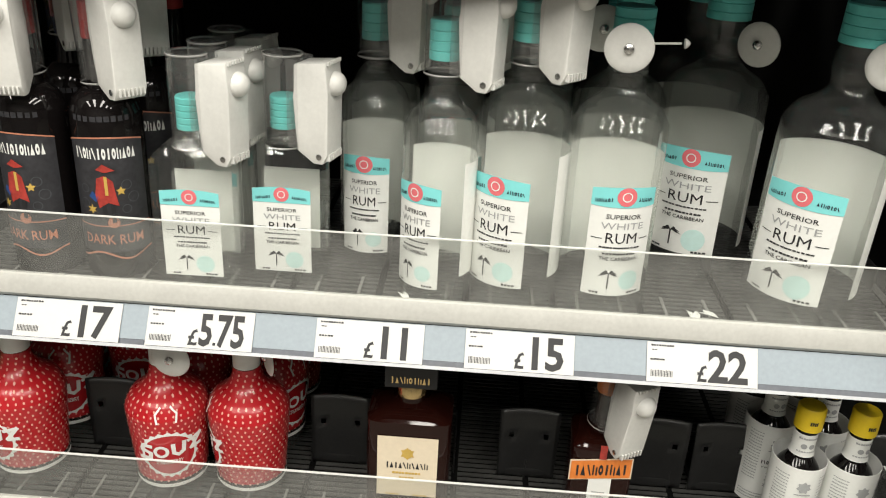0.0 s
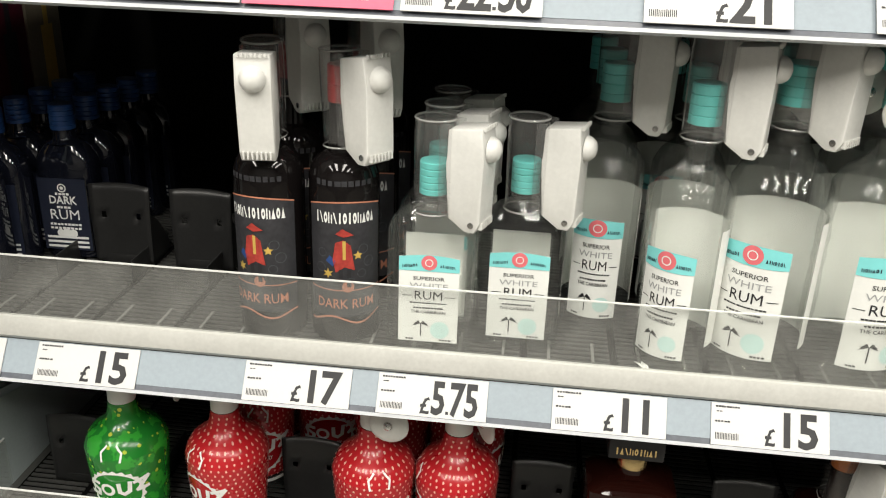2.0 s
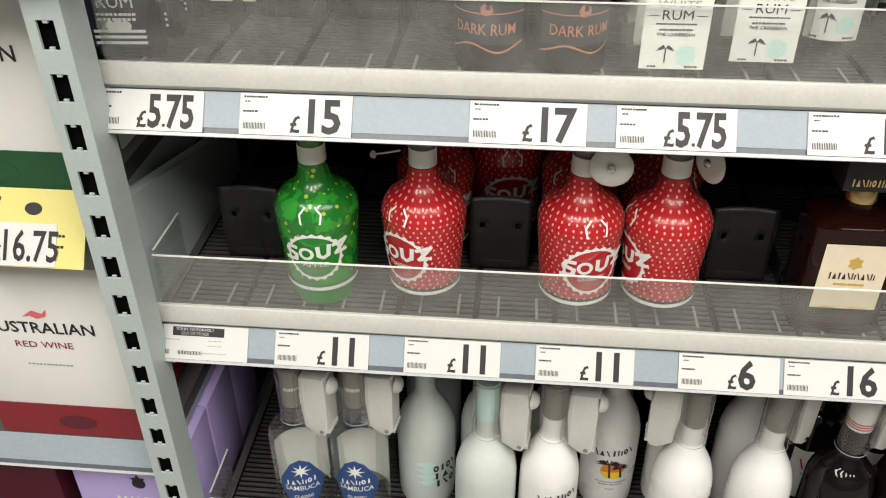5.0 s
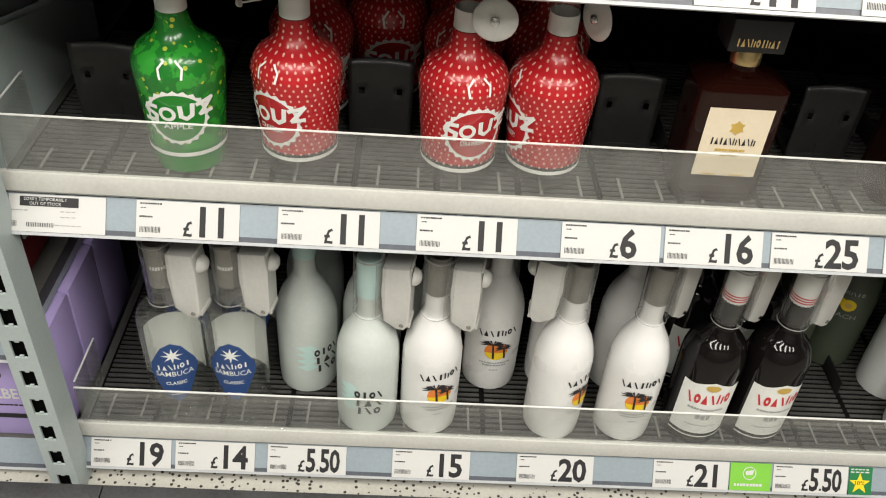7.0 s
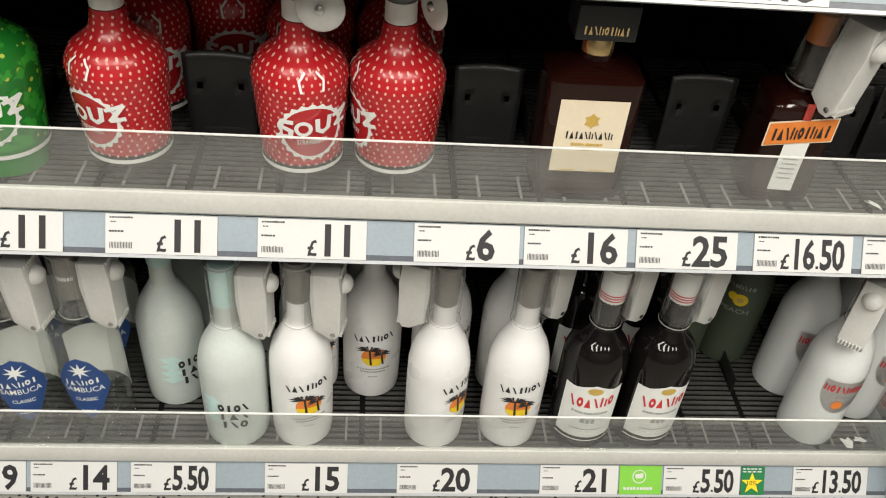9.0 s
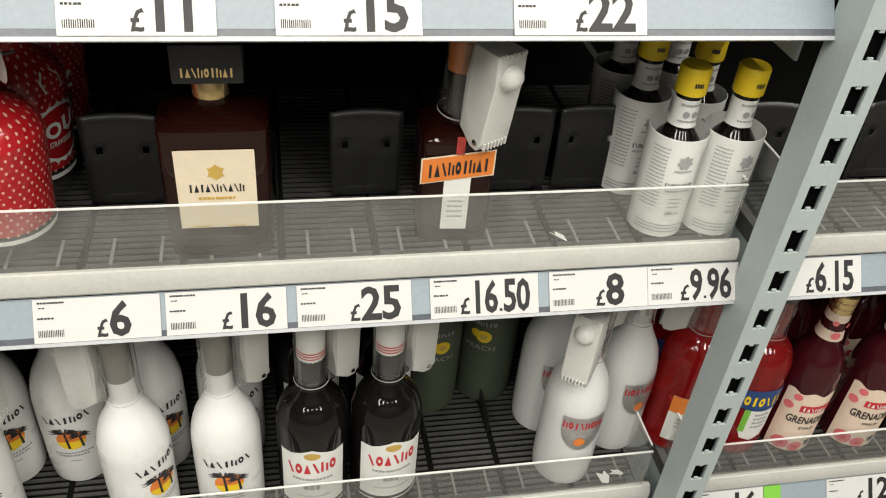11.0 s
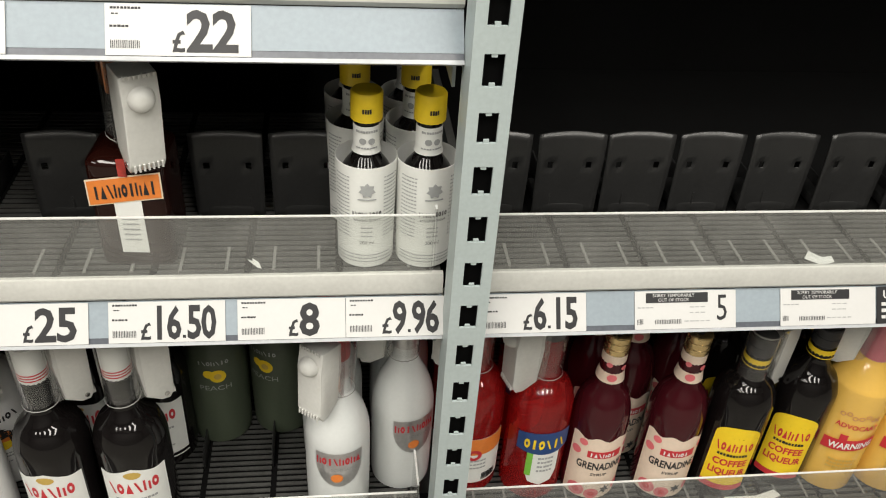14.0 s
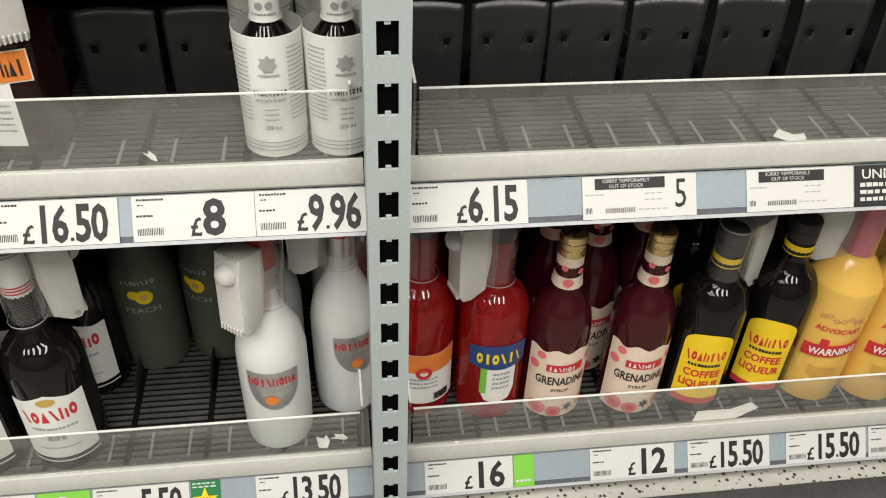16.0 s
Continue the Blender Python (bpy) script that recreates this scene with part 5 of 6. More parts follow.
def palm_print(t, s, r):
    part("brand_word", marks(s, 0, 0.114, 0.058, 0.011, 7, 0.0008, 12, 0.12), "ink", t, "dark lettering shape")
    sun = part("sun_print", disc(s, 0, 0.083, 0.017, 0.0008, 24), "orange", t, "orange sunset disc")
    part("sun_low", merge(polygon(s, [(0.0165 * math.cos(a), 0.083 + 0.0165 * math.sin(a)) for a in [math.pi * (1.05 + 0.9 * k / 10) for k in range(11)]], 0.0011)), "yellow_label", sun, "yellow lower half")
    fr = []
    for cu, cz, q in ((-0.006, 0.098, 1.0), (0.010, 0.090, 0.7)):
        for k in range(8):
            a = math.pi * (-0.1 + 1.2 * k / 7)
            fr.append(polygon(s, [(cu, cz - 0.002), (cu + math.cos(a) * 0.009 * q, cz + 0.002 + math.sin(a) * 0.006), (cu + math.cos(a) * 0.020 * q, cz - 0.003 + math.sin(a) * 0.009), (cu + math.cos(a) * 0.009 * q, cz - 0.002 + math.sin(a) * 0.004)], 0.0014))
        fr.append(polygon(s, [(cu - 0.001, cz), (cu + 0.0015, cz), (cu + 0.004, 0.069), (cu + 0.001, 0.069)], 0.0014))
    part("palm_print", merge(*fr), "ink", sun, "dark palm print")
    part("small_print", merge(bars(s, 0, 0.058, 0.046, 0.003, 12, 0.0008, 4), bars(s, 0, 0.053, 0.036, 0.003, 9, 0.0008, 5), bars(s, 0, 0.044, 0.014, 0.002, 3, 0.0008, 6)), "grey_ink", t)


def peach_print(t, s, r):
    part("lettering", letters(s, "PEACH", 0, 0.105, 0.008, 0.0008, 0.042), "grey_ink", t)
    part("brand_word", marks(s, 0, 0.150, 0.042, 0.007, 7, 0.0008, 4), "grey_ink", t, "dark lettering shape")
    p = part("fruit_print", merge(disc(s, 0.004, 0.130, 0.011, 0.0008), disc(s, -0.008, 0.134, 0.007, 0.0007)), "yellow_label", t, "peach print")
    part("stone", disc(s, 0.004, 0.130, 0.005, 0.0013), "gold_ink", p)


def schnapps_print(t, flat, r):
    s = lambda u, z, lift: flat(u, z + 0.016, lift)
    lab = part("shield", merge(patch(s, (-0.030, 0.030, 0.100, 0.118), 0.0008), polygon(s, [(0.030 * math.cos(a), 0.100 + 0.042 * math.sin(a)) for a in [math.pi * (1 + k / 14) for k in range(15)]], 0.0008)), "silver_label", t, "silver shield label")
    part("brand_word", marks(s, 0, 0.098, 0.056, 0.012, 8, 0.0014, 37), "red", lab, "dark red lettering shape")
    part("lettering", letters(s, "SCHNAPPS", 0.006, 0.087, 0.005, 0.0014, 0.032), "grey_ink", lab)
    part("peach_dot", disc(s, -0.003, 0.074, 0.0075, 0.0014), "orange", lab, "orange peach mark")
    part("neck_foil", lathe([(0.0168, 0.235), (0.0165, 0.262)], 20, closed=False), "silver_label", t, "silver neck foil")


def fruit_cup():
    t = bottle("fruit_cup_bottle", "dark fruit cup bottle with white label", round_profile(0.0435, 0.138, 0.192, 0.0155, 0.28), "dark_glass", (0.0165, 0.243, 0.300), "paper", group="fruit cup bottles")
    s = round_surface(0.0435)
    lab = part("label", patch(s, (-0.042, 0.042, 0.024, 0.118, lambda q: 0.010 * (1 - abs(2 * q - 1) * 1.6) if abs(2 * q - 1) < 0.62 else 0.0), 0.0006, 20), "paper", t, "white paper label")
    part("brand_word", marks(s, 0, 0.086, 0.062, 0.0185, 6, 0.0011, 25, 0.10), "red", lab, "red lettering shape")
    part("crown", merge(disc(s, 0, 0.117, 0.010, 0.0011, 16, 0.006)), "gold_ink", lab, "gold crown")
    part("small_print", merge(bars(s, 0, 0.072, 0.05, 0.004, 12, 0.0011, 5), bars(s, 0, 0.054, 0.022, 0.009, 3, 0.0011, 6), bars(s, 0, 0.040, 0.045, 0.0025, 11, 0.0011, 7)), "grey_ink", lab)
    part("foot_line", patch(s, (-0.042, 0.042, 0.0165, 0.0185), 0.0008, 16), "paper", t)
    part("cap_striping", merge(*[lathe([(0.0168, 0.250 + 0.004 * k), (0.0168, 0.252 + 0.004 * k)], 20, closed=False) for k in range(3)]), "red", t, "thin red cap stripes")
    return t


def aperitif(label_mat):
    def build():
        t = bottle("aperitif_bottle", "bright red aperitif bottle", round_profile(0.0415, 0.150, 0.200, 0.0150, 0.27), "aperitif", (0.0158, 0.262, 0.290), "ink", group="aperitif bottles")
        s = round_surface(0.0415)
        if label_mat == "blue":
            lab = part("label", polygon(s, [(-0.022, 0.095), (-0.022, 0.052), (-0.016, 0.036), (0.0, 0.030), (0.016, 0.036), (0.022, 0.052), (0.022, 0.095)], 0.0006), "paper", t, "white and green lower label")
            part("green_edge", patch(s, (-0.022, -0.014, 0.048, 0.094), 0.0010, 3), "green_card", lab)
            part("blue_band", patch(s, (-0.038, 0.038, 0.094, 0.124, lambda q: 0.006 * (1 - (2 * q - 1) ** 2), lambda q: -0.004 * (1 - (2 * q - 1) ** 2)), 0.0012), "blue_label", lab, "navy name band")
            part("brand_word", marks(s, 0, 0.100, 0.056, 0.017, 6, 0.0017, 2), "yellow_label", lab, "yellow lettering shape")
            part("small_print", merge(*[bars(s, 0.004, 0.080 - 0.008 * k, 0.022, 0.004, 5, 0.0011, k) for k in range(4)]), "grey_ink", lab)
        else:
            lab = part("label", patch(s, (-0.040, 0.040, 0.020, 0.105), 0.0006), "paper", t, "white back label")
            part("orange_top", patch(s, (-0.040, 0.040, 0.075, 0.105), 0.0010), "orange", lab, "orange label head")
            part("emblem", ring_patch(s, -0.006, 0.075, 0.005, 0.010, 0.0015), "red", lab)
            part("barcode", bars(s, 0.018, 0.024, 0.022, 0.014, 14, 0.0011, 3), "ink", lab)
            part("small_print", merge(*[bars(s, -0.008, 0.062 - 0.007 * k, 0.04, 0.003, 9, 0.0011, k) for k in range(3)]), "grey_ink", lab)
        return t
    return build


def syrup():
    t = bottle("grenadine_bottle", "dark red grenadine syrup bottle with cream label", round_profile(0.038, 0.125, 0.195, 0.0145, 0.255), "syrup", (0.0158, 0.243, 0.272), "gold", group="grenadine bottles", ridges=3)
    s = round_surface(0.038)
    lab = part("label", patch(s, (-0.046, 0.046, 0.004, 0.118, lambda q: 0.003 * math.sin(20 * q)), 0.0006, 20), "cream_syrup", t, "cream label with fruit")
    part("lettering", merge(letters(s, "GRENADINE", 0, 0.062, 0.0135, 0.0011, 0.064, 0.05), letters(s, "SYRUP", 0, 0.050, 0.005, 0.0011, 0.022, 0.04)), "ink", lab)
    part("brand_band", patch(s, (-0.020, 0.026, 0.084, 0.096, lambda q: 0.002 * q), 0.0011, 6), "red", lab, "red brand band")
    part("brand_word", marks(s, 0.0, 0.0865, 0.034, 0.007, 6, 0.0016, 3), "paper", lab)
    fruit = [disc(s, u, z, q, 0.0011, 14) for u, z, q in ((-0.026, 0.018, 0.012), (-0.004, 0.014, 0.010), (0.034, 0.020, 0.009), (-0.036, 0.090, 0.007), (-0.028, 0.108, 0.006), (0.036, 0.100, 0.006), (0.038, 0.060, 0.005))]
    part("fruit_print", merge(*fruit), "coral", lab, "pomegranate print")
    part("fruit_seed_print", merge(*[disc(s, u, z, q * 0.45, 0.0016, 10) for u, z, q in ((-0.026, 0.018, 0.012), (-0.004, 0.014, 0.010), (0.034, 0.020, 0.009))]), "red", lab)
    part("star_print", merge(polygon(s, star_points(0.014, 0.020, 0.009, 6, 0.45), 0.0012)), "ink", lab)
    nk = part("neck_wrap", lathe([(0.0185, 0.200), (0.0160, 0.215), (0.0155, 0.243)], 20, closed=False), "cream_syrup", t, "cream neck wrap")
    sn = round_surface(0.0172)
    part("neck_fruit", merge(disc(sn, -0.004, 0.210, 0.006, 0.0016, 12), disc(sn, 0.009, 0.226, 0.004, 0.0008, 12), disc(sn, -0.010, 0.230, 0.004, 0.0008, 12)), "coral", nk)
    part("cap_mark", moved(box(-0.005, 0.005, -0.005, 0.005, 0.2722, 0.2730), pose(0, 0, 0, 0, 0, 45)), "ink", t, "dark diamond on the cap")
    return t


def coffee_liqueur():
    t = bottle("coffee_liqueur_bottle", "dark coffee liqueur bottle with yellow arched label", round_profile(0.0405, 0.155, 0.205, 0.0155, 0.25), "dark_glass", (0.0170, 0.240, 0.268), "ink", group="coffee liqueur bottles", ridges=2)
    s = round_surface(0.0405)
    arch = [(0.031 * math.cos(a), 0.118 + 0.020 * math.sin(a)) for a in [math.pi * k / 12 for k in range(13)]]
    lab = part("label", merge(polygon(s, arch, 0.0006), patch(s, (-0.031, 0.031, 0.028, 0.118), 0.0006)), "yellow_label", t, "yellow arched label")
    part("red_foot", patch(s, (-0.031, 0.031, 0.018, 0.028), 0.0008), "red", lab, "red label foot")
    part("lettering", merge(letters(s, "COFFEE", 0, 0.066, 0.012, 0.0011, 0.046, 0.06), letters(s, "LIQUEUR", 0, 0.048, 0.012, 0.0011, 0.050, 0.06)), "red", lab)
    part("brand_word", marks(s, 0, 0.094, 0.050, 0.015, 7, 0.0011, 44, 0.05), "red", lab, "red lettering shape")
    part("small_print", bars(s, 0, 0.084, 0.040, 0.005, 10, 0.0011, 4), "ink", lab)
    part("neck_band", lathe([(0.0175, 0.222), (0.0172, 0.236)], 20, closed=False), "yellow_label", t, "yellow neck band")
    return t


def egg_liqueur():
    t = bottle("egg_liqueur_bottle", "yellow advocaat bottle with pink foil cap", [(0.02, 0.003), (0.037, 0.0), (0.041, 0.006), (0.0415, 0.10), (0.043, 0.175), (0.041, 0.190), (0.026, 0.215), (0.0185, 0.228), (0.0165, 0.27)], "advocaat", None, None, group="egg liqueur bottles")
    part("foil_cap", lathe([(0.0195, 0.226), (0.0172, 0.262), (0.0165, 0.298), (0.002, 0.298)], 20), "pink_cap", t, "pink foil cap")
    flat = round_surface(0.0425)
    s = lambda u, z, lift: flat(u, z + 0.018, lift)
    part("scroll_print", merge(*[ring_patch(s, -0.024 + 0.008 * k, 0.128 + 0.003 * math.sin(k * 2), 0.0025, 0.0036, 0.0008, 12) for k in range(7)]), "copper", t, "copper scroll print")
    part("lettering", letters(s, "ADVOCAAT", 0, 0.106, 0.008, 0.0008, 0.056, 0.04, ), "red", t)
    band = part("warning_band", patch(s, (-0.034, 0.034, 0.060, 0.080, lambda q: 0.012 * q, lambda q: 0.012 * q), 0.0010, 12), "red", t, "red slanted warning band")
    part("warning_word", letters(s, "WARNING", 0.002, 0.0705, 0.011, 0.0016, 0.056, 0.05, 0.18), "paper", band)
    part("thumb_mark", patch(s, (-0.016, -0.006, 0.080, 0.094), 0.0010, 2), "red", t)
    part("small_print", merge(*[bars(s, 0, 0.044 - 0.007 * k, 0.036, 0.004, 8, 0.0008, k) for k in range(3)]), "gold_ink", t)
    return t


A0, B0, C0 = ZA + TRAY, ZB + TRAY, ZC + TRAY
# rum shelf
for k in range(7):
    placed("dark_flask", dark_flask, -0.458 + 0.002 * k, 0.052 + 0.052 * k, A0, 4)
for k in range(5):
    placed("dark_flask", dark_flask, -0.386 + 0.003 * k, 0.192 + 0.052 * k, A0, 2)
for x, y, a in ((-0.088, 0.050, -8), (-0.011, 0.052, 14), (-0.088, 0.150, 6), (-0.008, 0.152, 0), (-0.004, 0.238, 4)):
    placed("spiced_rum", spiced_rum, x, y, A0, a)
secured(-0.088, 0.050, A0 + 0.212, -82, 3)
secured(-0.011, 0.052, A0 + 0.206, -38, -3)
secured(-0.088, 0.150, A0 + 0.232, -50)
secured(-0.008, 0.152, A0 + 0.230, -55)
for x, y, a in ((0.082, 0.036, 1), (0.170, 0.060, 0), (0.083, 0.096, 2), (0.084, 0.164, 0)):
    placed("rum_flask", rum_flask, x, y, A0, a)
secured(0.082, 0.036, A0 + 0.150, -18)
secured(0.170, 0.060, A0 + 0.150, -16)
secured(0.083, 0.096, A0 + 0.150, -18)
secured(0.084, 0.164, A0 + 0.150, -18)
R70 = white_rum(0.0378, 0.284, "clear white rum bottle with teal cap and label", 0.058, 0.445)
R100 = white_rum(0.0475, 0.304, "large clear white rum bottle with teal cap", 0.072, 0.45)
R150 = white_rum(0.0570, 0.318, "extra large clear white rum bottle with teal cap", 0.085, 0.46)
for x, y, a in ((0.254, 0.126, -10), (0.330, 0.047, -34), (0.332, 0.30, 0), (0.250, 0.30, 5), (0.338, 0.140, 20), (0.254, 0.212, 8)):
    placed("r70", R70, x, y, A0, a)
for x, y, a in ((0.413, 0.061, -32), (0.424, 0.172, 40), (0.430, 0.280, 10), (0.507, 0.060, 10), (0.522, 0.160, -20), (0.530, 0.285, 10)):
    placed("r100", R100, x, y, A0, a)
placed("r150", R150, 0.624, 0.174, A0, -27)
placed("r150", R150, 0.630, 0.300, A0, 10)
placed("r150", R150, 0.718, 0.068, A0, -40, 1.5)
for x, y, z, a in ((0.254, 0.126, 0.232, -18), (0.330, 0.047, 0.236, -20), (0.413, 0.061, 0.248, -42), (0.338, 0.140, 0.232, -20), (0.424, 0.172, 0.244, -40)):
    secured(x, y, A0 + z, a)
for x, y, z, a in ((0.482, 0.090, 0.276, 10), (0.500, 0.028, 0.270, -10), (0.742, 0.034, 0.266, -25), (0.648, 0.130, 0.262, -40)):
    placed("disc_tag", disc_tag, x, y, A0 + z, a)
placed("tag_pin", cotton_pin, 0.516, 0.034, A0 + 0.274, 0, -3)

# liqueur shelf
placed("apple", sour_liqueur("apple", "green_glass", "APPLE", "green apple sour liqueur bottle in printed sleeve"), -0.284, 0.064, B0, 4)
RED = sour_liqueur("strawberry", "glass", "STRAWBERRY", "red strawberry sour liqueur bottle in dotted sleeve")
for x, y, a in ((-0.160, 0.066, -32), (0.018, 0.062, 18), (0.115, 0.066, -75), (-0.156, 0.165, 20), (0.022, 0.165, -30), (0.118, 0.165, 60), (-0.070, 0.215, 10), (0.12, 0.262, 0), (0.024, 0.262, 0), (-0.155, 0.262, 0)):
    placed("strawberry", RED, x, y, B0, a)
for x, y, z, a in ((0.041, 0.028, 0.200, -6), (0.146, 0.050, 0.198, -60)):
    placed("disc_tag", disc_tag, x, y, B0 + z, a)
placed("tag_pin", cotton_pin, -0.182, 0.046, B0 + 0.200, 160, 20)
placed("amaretto", amaretto, 0.310, 0.060, B0, 0)
placed("orange", orange_liqueur, 0.537, 0.068, B0, -4)
secured(0.537, 0.068, B0 + 0.135, -62, 7)
for x, y, a in ((0.761, 0.050, 0), (0.821, 0.048, 10), (0.752, 0.128, 5), (0.814, 0.124, -8), (0.750, 0.192, 8), (0.812, 0.190, 0)):
    placed("bitters", bitters, x, y, B0, a)

# low shelf
for x, y, a in ((-0.340, 0.050, 14), (-0.256, 0.056, 0), (-0.336, 0.145, 0), (-0.256, 0.150, 5)):
    placed("sambuca", sambuca, x, y, C0, a)
COCO = frosted("coconut_liqueur_bottle", "frosted pale mint coconut liqueur bottle", "frost_mint", (0.0160, 0.230, 0.290), "pale_teal", 0.0425, 0.295, "coconut liqueur bottles", coconut_print)
for x, y, a in ((-0.170, 0.120, 40), (-0.079, 0.050, 0), (-0.168, 0.212, 0), (-0.078, 0.140, 20)):
    placed("coconut", COCO, x, y, C0, a)
WHITE = frosted("white_liqueur_bottle", "opaque white rum liqueur bottle with palm print", "white_bottle", (0.0160, 0.240, 0.300), "steel_cap", 0.0405, 0.305, "white liqueur bottles", palm_print)
for x, y, a in ((0.008, 0.050, 18), (0.099, 0.138, 4), (0.186, 0.050, 46), (0.290, 0.052, 2), (0.012, 0.140, 30), (0.100, 0.230, 10), (0.195, 0.142, 35), (0.292, 0.146, 20)):
    placed("white_liqueur", WHITE, x, y, C0, a)
for x, y, a in ((0.392, 0.056, -4), (0.482, 0.058, 6), (0.490, 0.168, 0), (0.392, 0.166, 8)):
    placed("fruit_cup", fruit_cup, x, y, C0, a)
PEACH = frosted("peach_liqueur_bottle", "frosted green peach liqueur bottle", "frost_green", (0.0160, 0.26, 0.315), "frost_green", 0.0415, 0.315, "peach liqueur bottles", peach_print)
for x, y, a in ((0.565, 0.205, 4), (0.650, 0.218, -30), (0.565, 0.30, 0), (0.65, 0.312, 10)):
    placed("peach", PEACH, x, y, C0, a)
SCHNAPPS = frosted("schnapps_bottle", "frosted white schnapps bottle with silver shield", "frost", (0.0165, 0.255, 0.315), "red_cap", 0.0405, 0.315, "schnapps bottles", schnapps_print)
for x, y, a in ((0.729, 0.060, 2), (0.814, 0.108, 22), (0.722, 0.150, 10), (0.815, 0.198, 0)):
    placed("schnapps", SCHNAPPS, x, y, C0, a)
for x, y, z, a in ((-0.340, 0.050, 0.208, -12), (-0.256, 0.056, 0.208, -8), (-0.079, 0.050, 0.202, -10), (0.008, 0.050, 0.206, -12), (0.290, 0.052, 0.212, 35), (0.186, 0.050, 0.212, 170), (0.392, 0.056, 0.210, 30), (0.482, 0.058, 0.210, 25), (0.812, 0.108, 0.222, 170)):
    secured(x, y, C0 + z, a)
secured(0.731, 0.060, C0 + 0.212, -128, -4)
for x, y, a in ((0.905, 0.100, 10),):
    placed("aperitif_back", aperitif("back"), x, y, C0, a)
for x, y, a in ((0.992, 0.084, 4), (0.905, 0.19, 0), (0.995, 0.18, 0)):
    placed("aperitif_blue", aperitif("blue"), x, y, C0, a)
secured(0.905, 0.100, C0 + 0.205, 150)
secured(0.992, 0.084, C0 + 0.205, -165)
for x, y, a in ((1.072, 0.074, 0), (1.174, 0.070, -6), (1.078, 0.165, 30), (1.128, 0.148, 4), (1.20, 0.17, 0)):
    placed("syrup", syrup, x, y, C0, a)
for x, y, a in ((1.258, 0.068, -14), (1.352, 0.082, -26), (1.268, 0.165, 0), (1.36, 0.175, 0)):
    placed("coffee", coffee_liqueur, x, y, C0, a)
secured(1.258, 0.068, C0 + 0.185, 30)
for x, y, a in ((1.422, 0.072, -14), (1.505, 0.064, -14), (1.43, 0.165, 0), (1.515, 0.16, 0)):
    placed("egg", egg_liqueur, x, y, C0, a)
secured(1.422, 0.072, C0 + 0.218, 150)


# ---- wine cartons in the next bay ----
def carton(name, label, x0, x1, y0, y1, z0, z1, mat, band=None, decorate=None):
    t = thing(name, label, "carton", "wine cartons")
    part("carton", box(x0, x1, y0, y1, z0, z1, 0.002), mat, t)
    if band:
        zb = z0 + (z1 - z0) * 0.20
        part("band", merge(extrude_x([(y0 - 0.0012, z0 + 0.001), (y0 - 0.0012, zb), (y0 - 0.0004, zb), (y0 - 0.0004, z0 + 0.001)], x0 + 0.001, x1 - 0.001)), band, t, "dark band along the foot")
        part("side", box(x1 + 0.0003, x1 + 0.0012, y0 + 0.012, y1, z0 + 0.001, z1 - 0.001), band, t)
    if decorate:
        decorate(t, flat_surface(y0), (x0 + x1) / 2, z0, z1)
    return t


def wine_print(second):
    def deco(t, s, c, z0, z1):
        h = z1 - z0
        part("lettering", merge(letters(s, "AUSTRALIAN", c, z0 + h * 0.64, 0.017, 0.0008, 0.142, 0.03)), "ink", t)
        part("wine_lettering", letters(s, second, c, z0 + h * 0.555, 0.0095, 0.0008, 0.075, 0.01), "box_red" if "RED" in second else "ink", t)
        part("emblem", polygon(s, [(c - 0.016, z0 + h * 0.73), (c - 0.002, z0 + h * 0.765), (c + 0.010, z0 + h * 0.75), (c + 0.017, z0 + h * 0.775), (c + 0.014, z0 + h * 0.735), (c + 0.002, z0 + h * 0.72), (c - 0.006, z0 + h * 0.735)], 0.0008), "coral" if "RED" in second else "dark_green", t, "small animal emblem shape")
        part("small_print", bars(s, c, z0 + h * 0.45, 0.06, 0.0025, 12, 0.0008, 3), "grey_ink", t)
        part("band_emblem", disc(s, c + 0.01, z0 + h * 0.09, 0.026, 0.0018, 18, 0.012), "box_green" if "WHITE" in second else "box_maroon", t)
    return deco


def malbec_print(t, s, c, z0, z1):
    h = z1 - z0
    part("lettering", letters(s, "MALBEC", c + 0.01, z0 + h * 0.42, 0.020, 0.0008, 0.075, 0.05), "paper", t)
    part("crest", merge(disc(s, c + 0.01, z0 + h * 0.68, 0.010, 0.0008, 12), polygon(s, star_points(c + 0.01, z0 + h * 0.72, 0.012, 5, 0.5), 0.0009)), "ink", t, "dark crest")
    part("small_print", merge(bars(s, c + 0.01, z0 + h * 0.34, 0.09, 0.003, 14, 0.0008, 3), bars(s, c + 0.01, z0 + h * 0.82, 0.09, 0.003, 12, 0.0008, 4), patch(s, (c - 0.03, c + 0.05, z0 + h * 0.2, z0 + h * 0.25), 0.0008, 1)), "ink", t)


L1, L2, L3 = 0.7955, 0.4095, 0.1905
carton("wine_carton", "white carton of Australian white wine with green band", -0.728, -0.528, 0.002, 0.19, L1, 1.025, "box_white", "box_green", wine_print("WHITE WINE"))
carton("wine_carton", "white carton of Australian white wine behind another", -0.728, -0.528, 0.21, 0.40, L1, 1.025, "box_white", "box_green")
carton("wine_carton", "white carton of Australian white wine with green band", -0.940, -0.740, 0.002, 0.19, L1, 1.025, "box_white", "box_green", wine_print("WHITE WINE"))
carton("wine_carton", "white carton of Australian red wine with red band", -0.732, -0.532, 0.002, 0.19, L2, 0.688, "box_white", "box_red", wine_print("RED WINE"))
carton("wine_carton", "white carton of Australian red wine behind another", -0.732, -0.532, 0.21, 0.40, L2, 0.688, "box_white", "box_red")
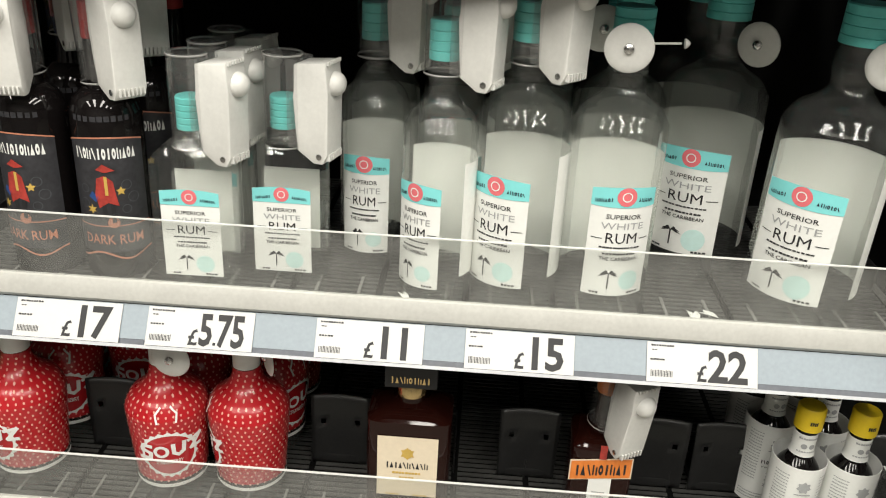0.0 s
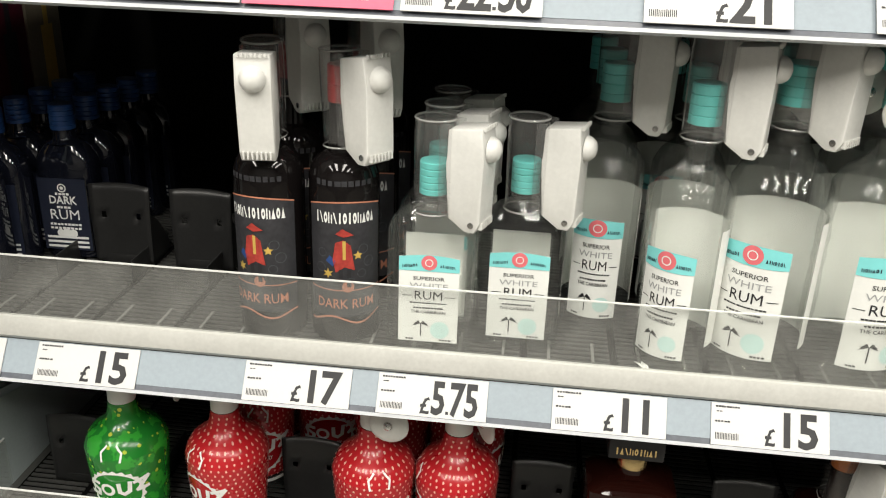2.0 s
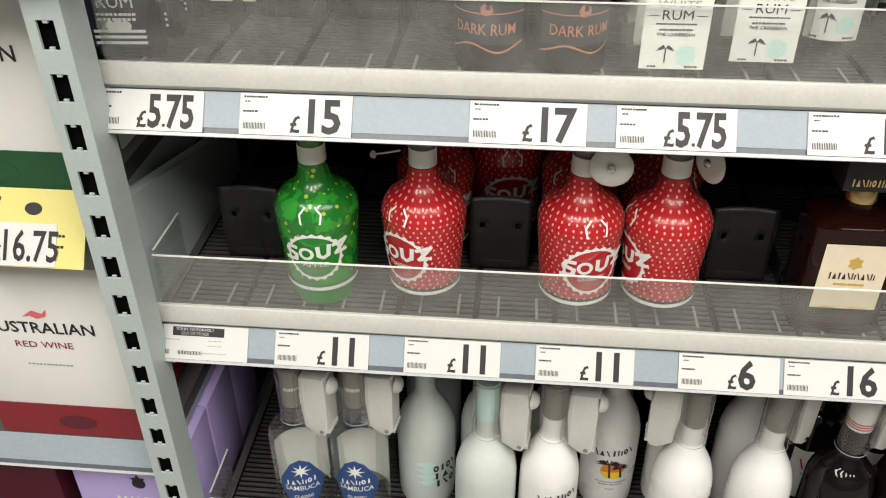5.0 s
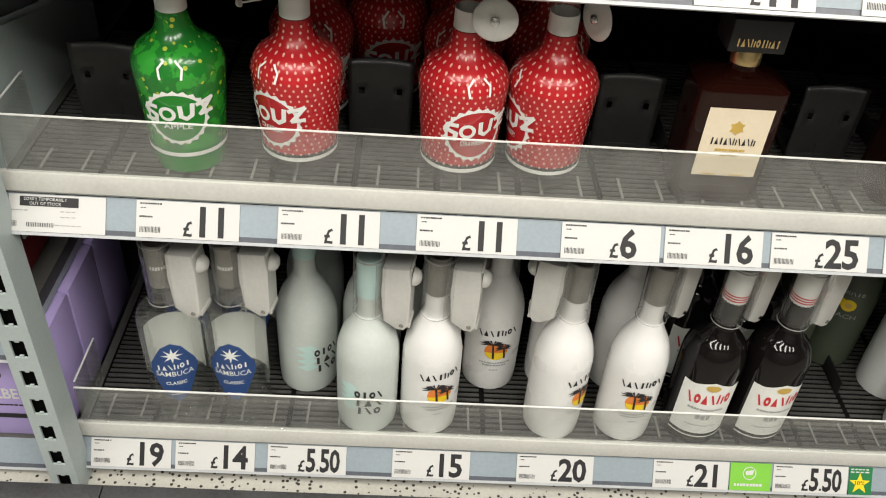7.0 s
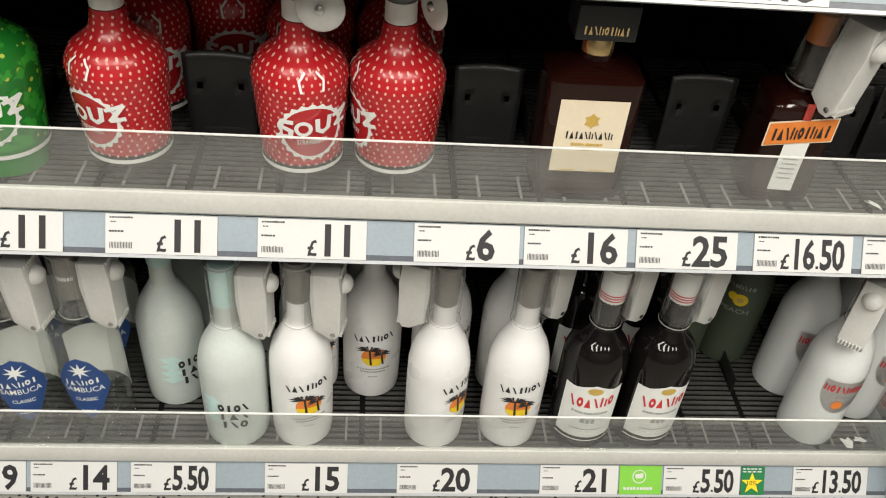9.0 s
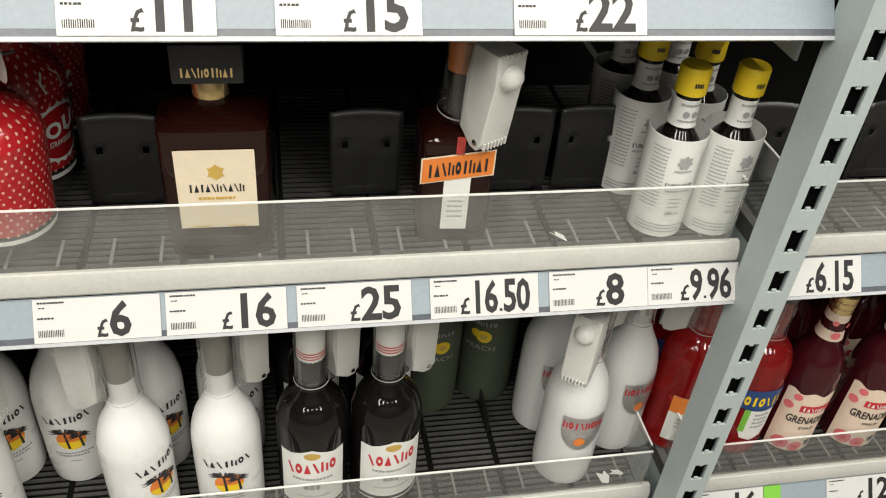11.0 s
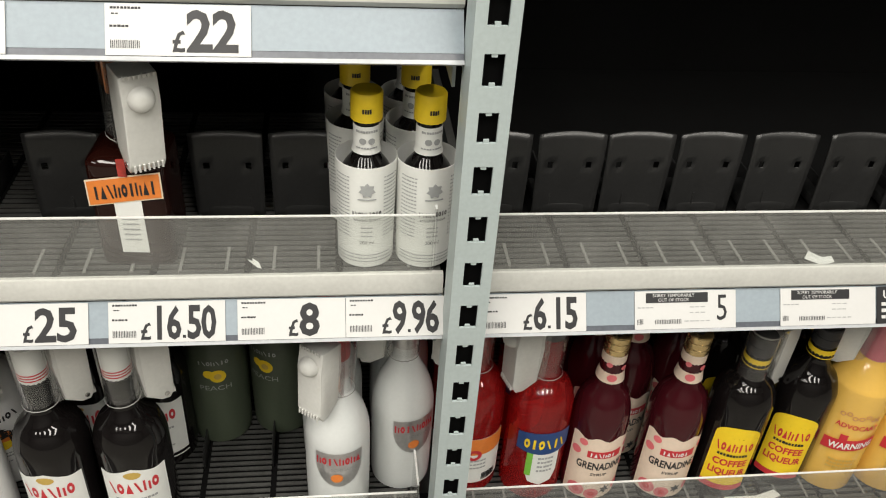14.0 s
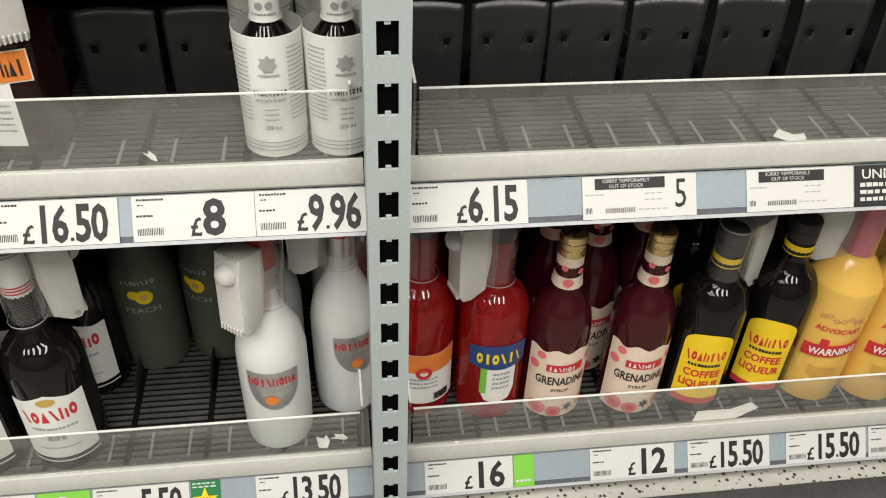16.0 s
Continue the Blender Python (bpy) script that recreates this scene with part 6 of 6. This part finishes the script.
carton("wine_carton", "white carton of Australian red wine with red band", -0.968, -0.768, 0.002, 0.19, L2, 0.688, "box_white", "box_red", wine_print("RED WINE"))
carton("malbec_carton", "lilac carton of Malbec red wine", -0.660, -0.492, 0.006, 0.105, L3, 0.372, "box_purple", None, malbec_print)
carton("malbec_carton", "lilac carton of Malbec red wine behind another", -0.660, -0.491, 0.108, 0.210, L3, 0.372, "box_purple")
carton("malbec_carton", "lilac carton of Malbec red wine further back", -0.660, -0.493, 0.213, 0.315, L3, 0.372, "box_purple")
carton("wine_carton", "maroon wine carton on the low shelf", -0.88, -0.705, 0.030, 0.2, L3, 0.372, "box_maroon")


def picture_carton(x, y, seed):
    """Tall cartons in the dark of the next bay's upper shelf, their shade put into the colour, with a bottle picture on
    the side.
    """
    t = thing("bottle_carton", "tall pale wine carton with bottle pictures", "carton", "tall wine cartons")
    part("carton", box(x - 0.15, x, y, y + 0.085, 1.0255, 1.30, 0.002), "box_shaded" if seed % 3 else "box_maroon", t)
    rs = lambda u, z, lift: Vector((x + lift, y + u, z))
    part("bottle_picture", merge(patch(rs, (0.03, 0.06, 1.08, 1.18), 0.0008, 1), patch(rs, (0.039, 0.051, 1.18, 1.24), 0.0008, 1)), "black_label" if seed % 2 else "gold_ink", t, "printed bottle shape")
    return t


for k in range(5):
    picture_carton(-0.535, 0.03 + 0.09 * k, k)


def yellow_offer():
    t = thing("offer_card", "yellow offer card with white price tag", "shelf card")
    t.matrix_basis = pose(-0.690, 0, 0.7950, TAGS, 0, 0) @ pose(0, -0.0016, -0.001)
    s = flat_surface(0.0)
    c = part("card", box(0, 0.172, -0.0006, 0.0008, -0.084, 0.002), "yellow_card", t)
    tag = part("price_card", box(0.012, 0.140, -0.0016, -0.0007, -0.083, -0.036), "card", t, "white price tag")
    part("price", letters(s, "16.75", 0.112, -0.077, 0.034, 0.0020, 0.062, 0.03), "ink", tag)
    part("pound_sign", letters(s, "£", 0.073, -0.078, 0.018, 0.0020, 0.011, 0.03), "ink", tag)
    part("emblem", disc(s, 0.112, -0.020, 0.010, 0.0010, 18, 0.007), "ink", c, "dark round mark")
    part("small_print", merge(bars(s, 0.05, -0.012, 0.05, 0.004, 9, 0.001, 2), bars(s, 0.14, -0.050, 0.02, 0.003, 5, 0.001, 2), bars(s, 0.14, -0.062, 0.02, 0.003, 4, 0.001, 3)), "ink", c)
    return t


yellow_offer()


def star_sheet(k, x1, z0, y, lean):
    """A white hanging card with gold stars; the stack fans out downwards."""
    t = thing("star_card", "white hanging gift card printed with gold stars", "hanging card", "star cards")
    t.matrix_basis = pose(x1, y, z0, 0, lean, 0)
    part("sheet", box(-0.26, 0.0, -0.0008, 0.0008, 0.0, 0.42), "paper", t)
    s, rnd = flat_surface(-0.0008), random.Random(40 + k)
    for n in range(26):
        u, z, q = rnd.uniform(-0.25, -0.012), rnd.uniform(0.012, 0.25), rnd.choice((0.003, 0.004, 0.0075))
        part("star", polygon(s, star_points(u, z, q, 5, 0.45, rnd.uniform(0, 1)), 0.0008), "star", t)
    part("script", bars(s, -0.022, 0.045, 0.020, 0.012, 3, 0.0008, k), "tag_white", t)
    return t


for k, (x1, z0) in enumerate(((-0.405, 1.054), (-0.440, 1.100), (-0.473, 1.158), (-0.484, 1.227))):
    star_sheet(k, x1, z0, -0.070 - 0.006 * k, -8 + 2 * k)


def torn_paper(x, y, z, a, w):
    t = thing("torn_paper", "torn white scrap of label paper", "paper scrap", "paper scraps")
    t.matrix_basis = pose(x, y, z, 0, 0, a)
    bm = bmesh.new()
    pts = [(-w, -0.008), (0.2 * w, -0.011), (w, -0.004), (0.9 * w, 0.007), (0.3 * w, 0.004), (-0.6 * w, 0.010)]
    lo, hi = [bm.verts.new((px, py, 0.0003 + 0.003 * abs(px / w))) for px, py in pts], [bm.verts.new((px, py, 0.0008 + 0.003 * abs(px / w))) for px, py in pts]
    for i in range(6):
        bm.faces.new((lo[i], lo[(i + 1) % 6], hi[(i + 1) % 6], hi[i]))
    bm.faces.new(lo[::-1])
    bm.faces.new(hi)
    part("scrap", bm, "paper", t)
    return t


torn_paper(1.255, 0.024, ZB + DECK + 0.004, -20, 0.016)
torn_paper(1.290, 0.022, ZC + DECK + 0.004, 8, 0.05)
torn_paper(0.780, 0.026, ZC + DECK + 0.004, 20, 0.008)
for x, y, z, a, w in ((0.602, 0.022, ZA, 10, 0.006), (0.618, 0.026, ZA, 60, 0.004), (0.300, 0.020, ZA, 30, 0.004), (0.648, 0.030, ZB, 40, 0.003), (0.800, 0.030, ZC, 80, 0.004)):
    torn_paper(x, y, z + DECK + 0.0045, a, w)
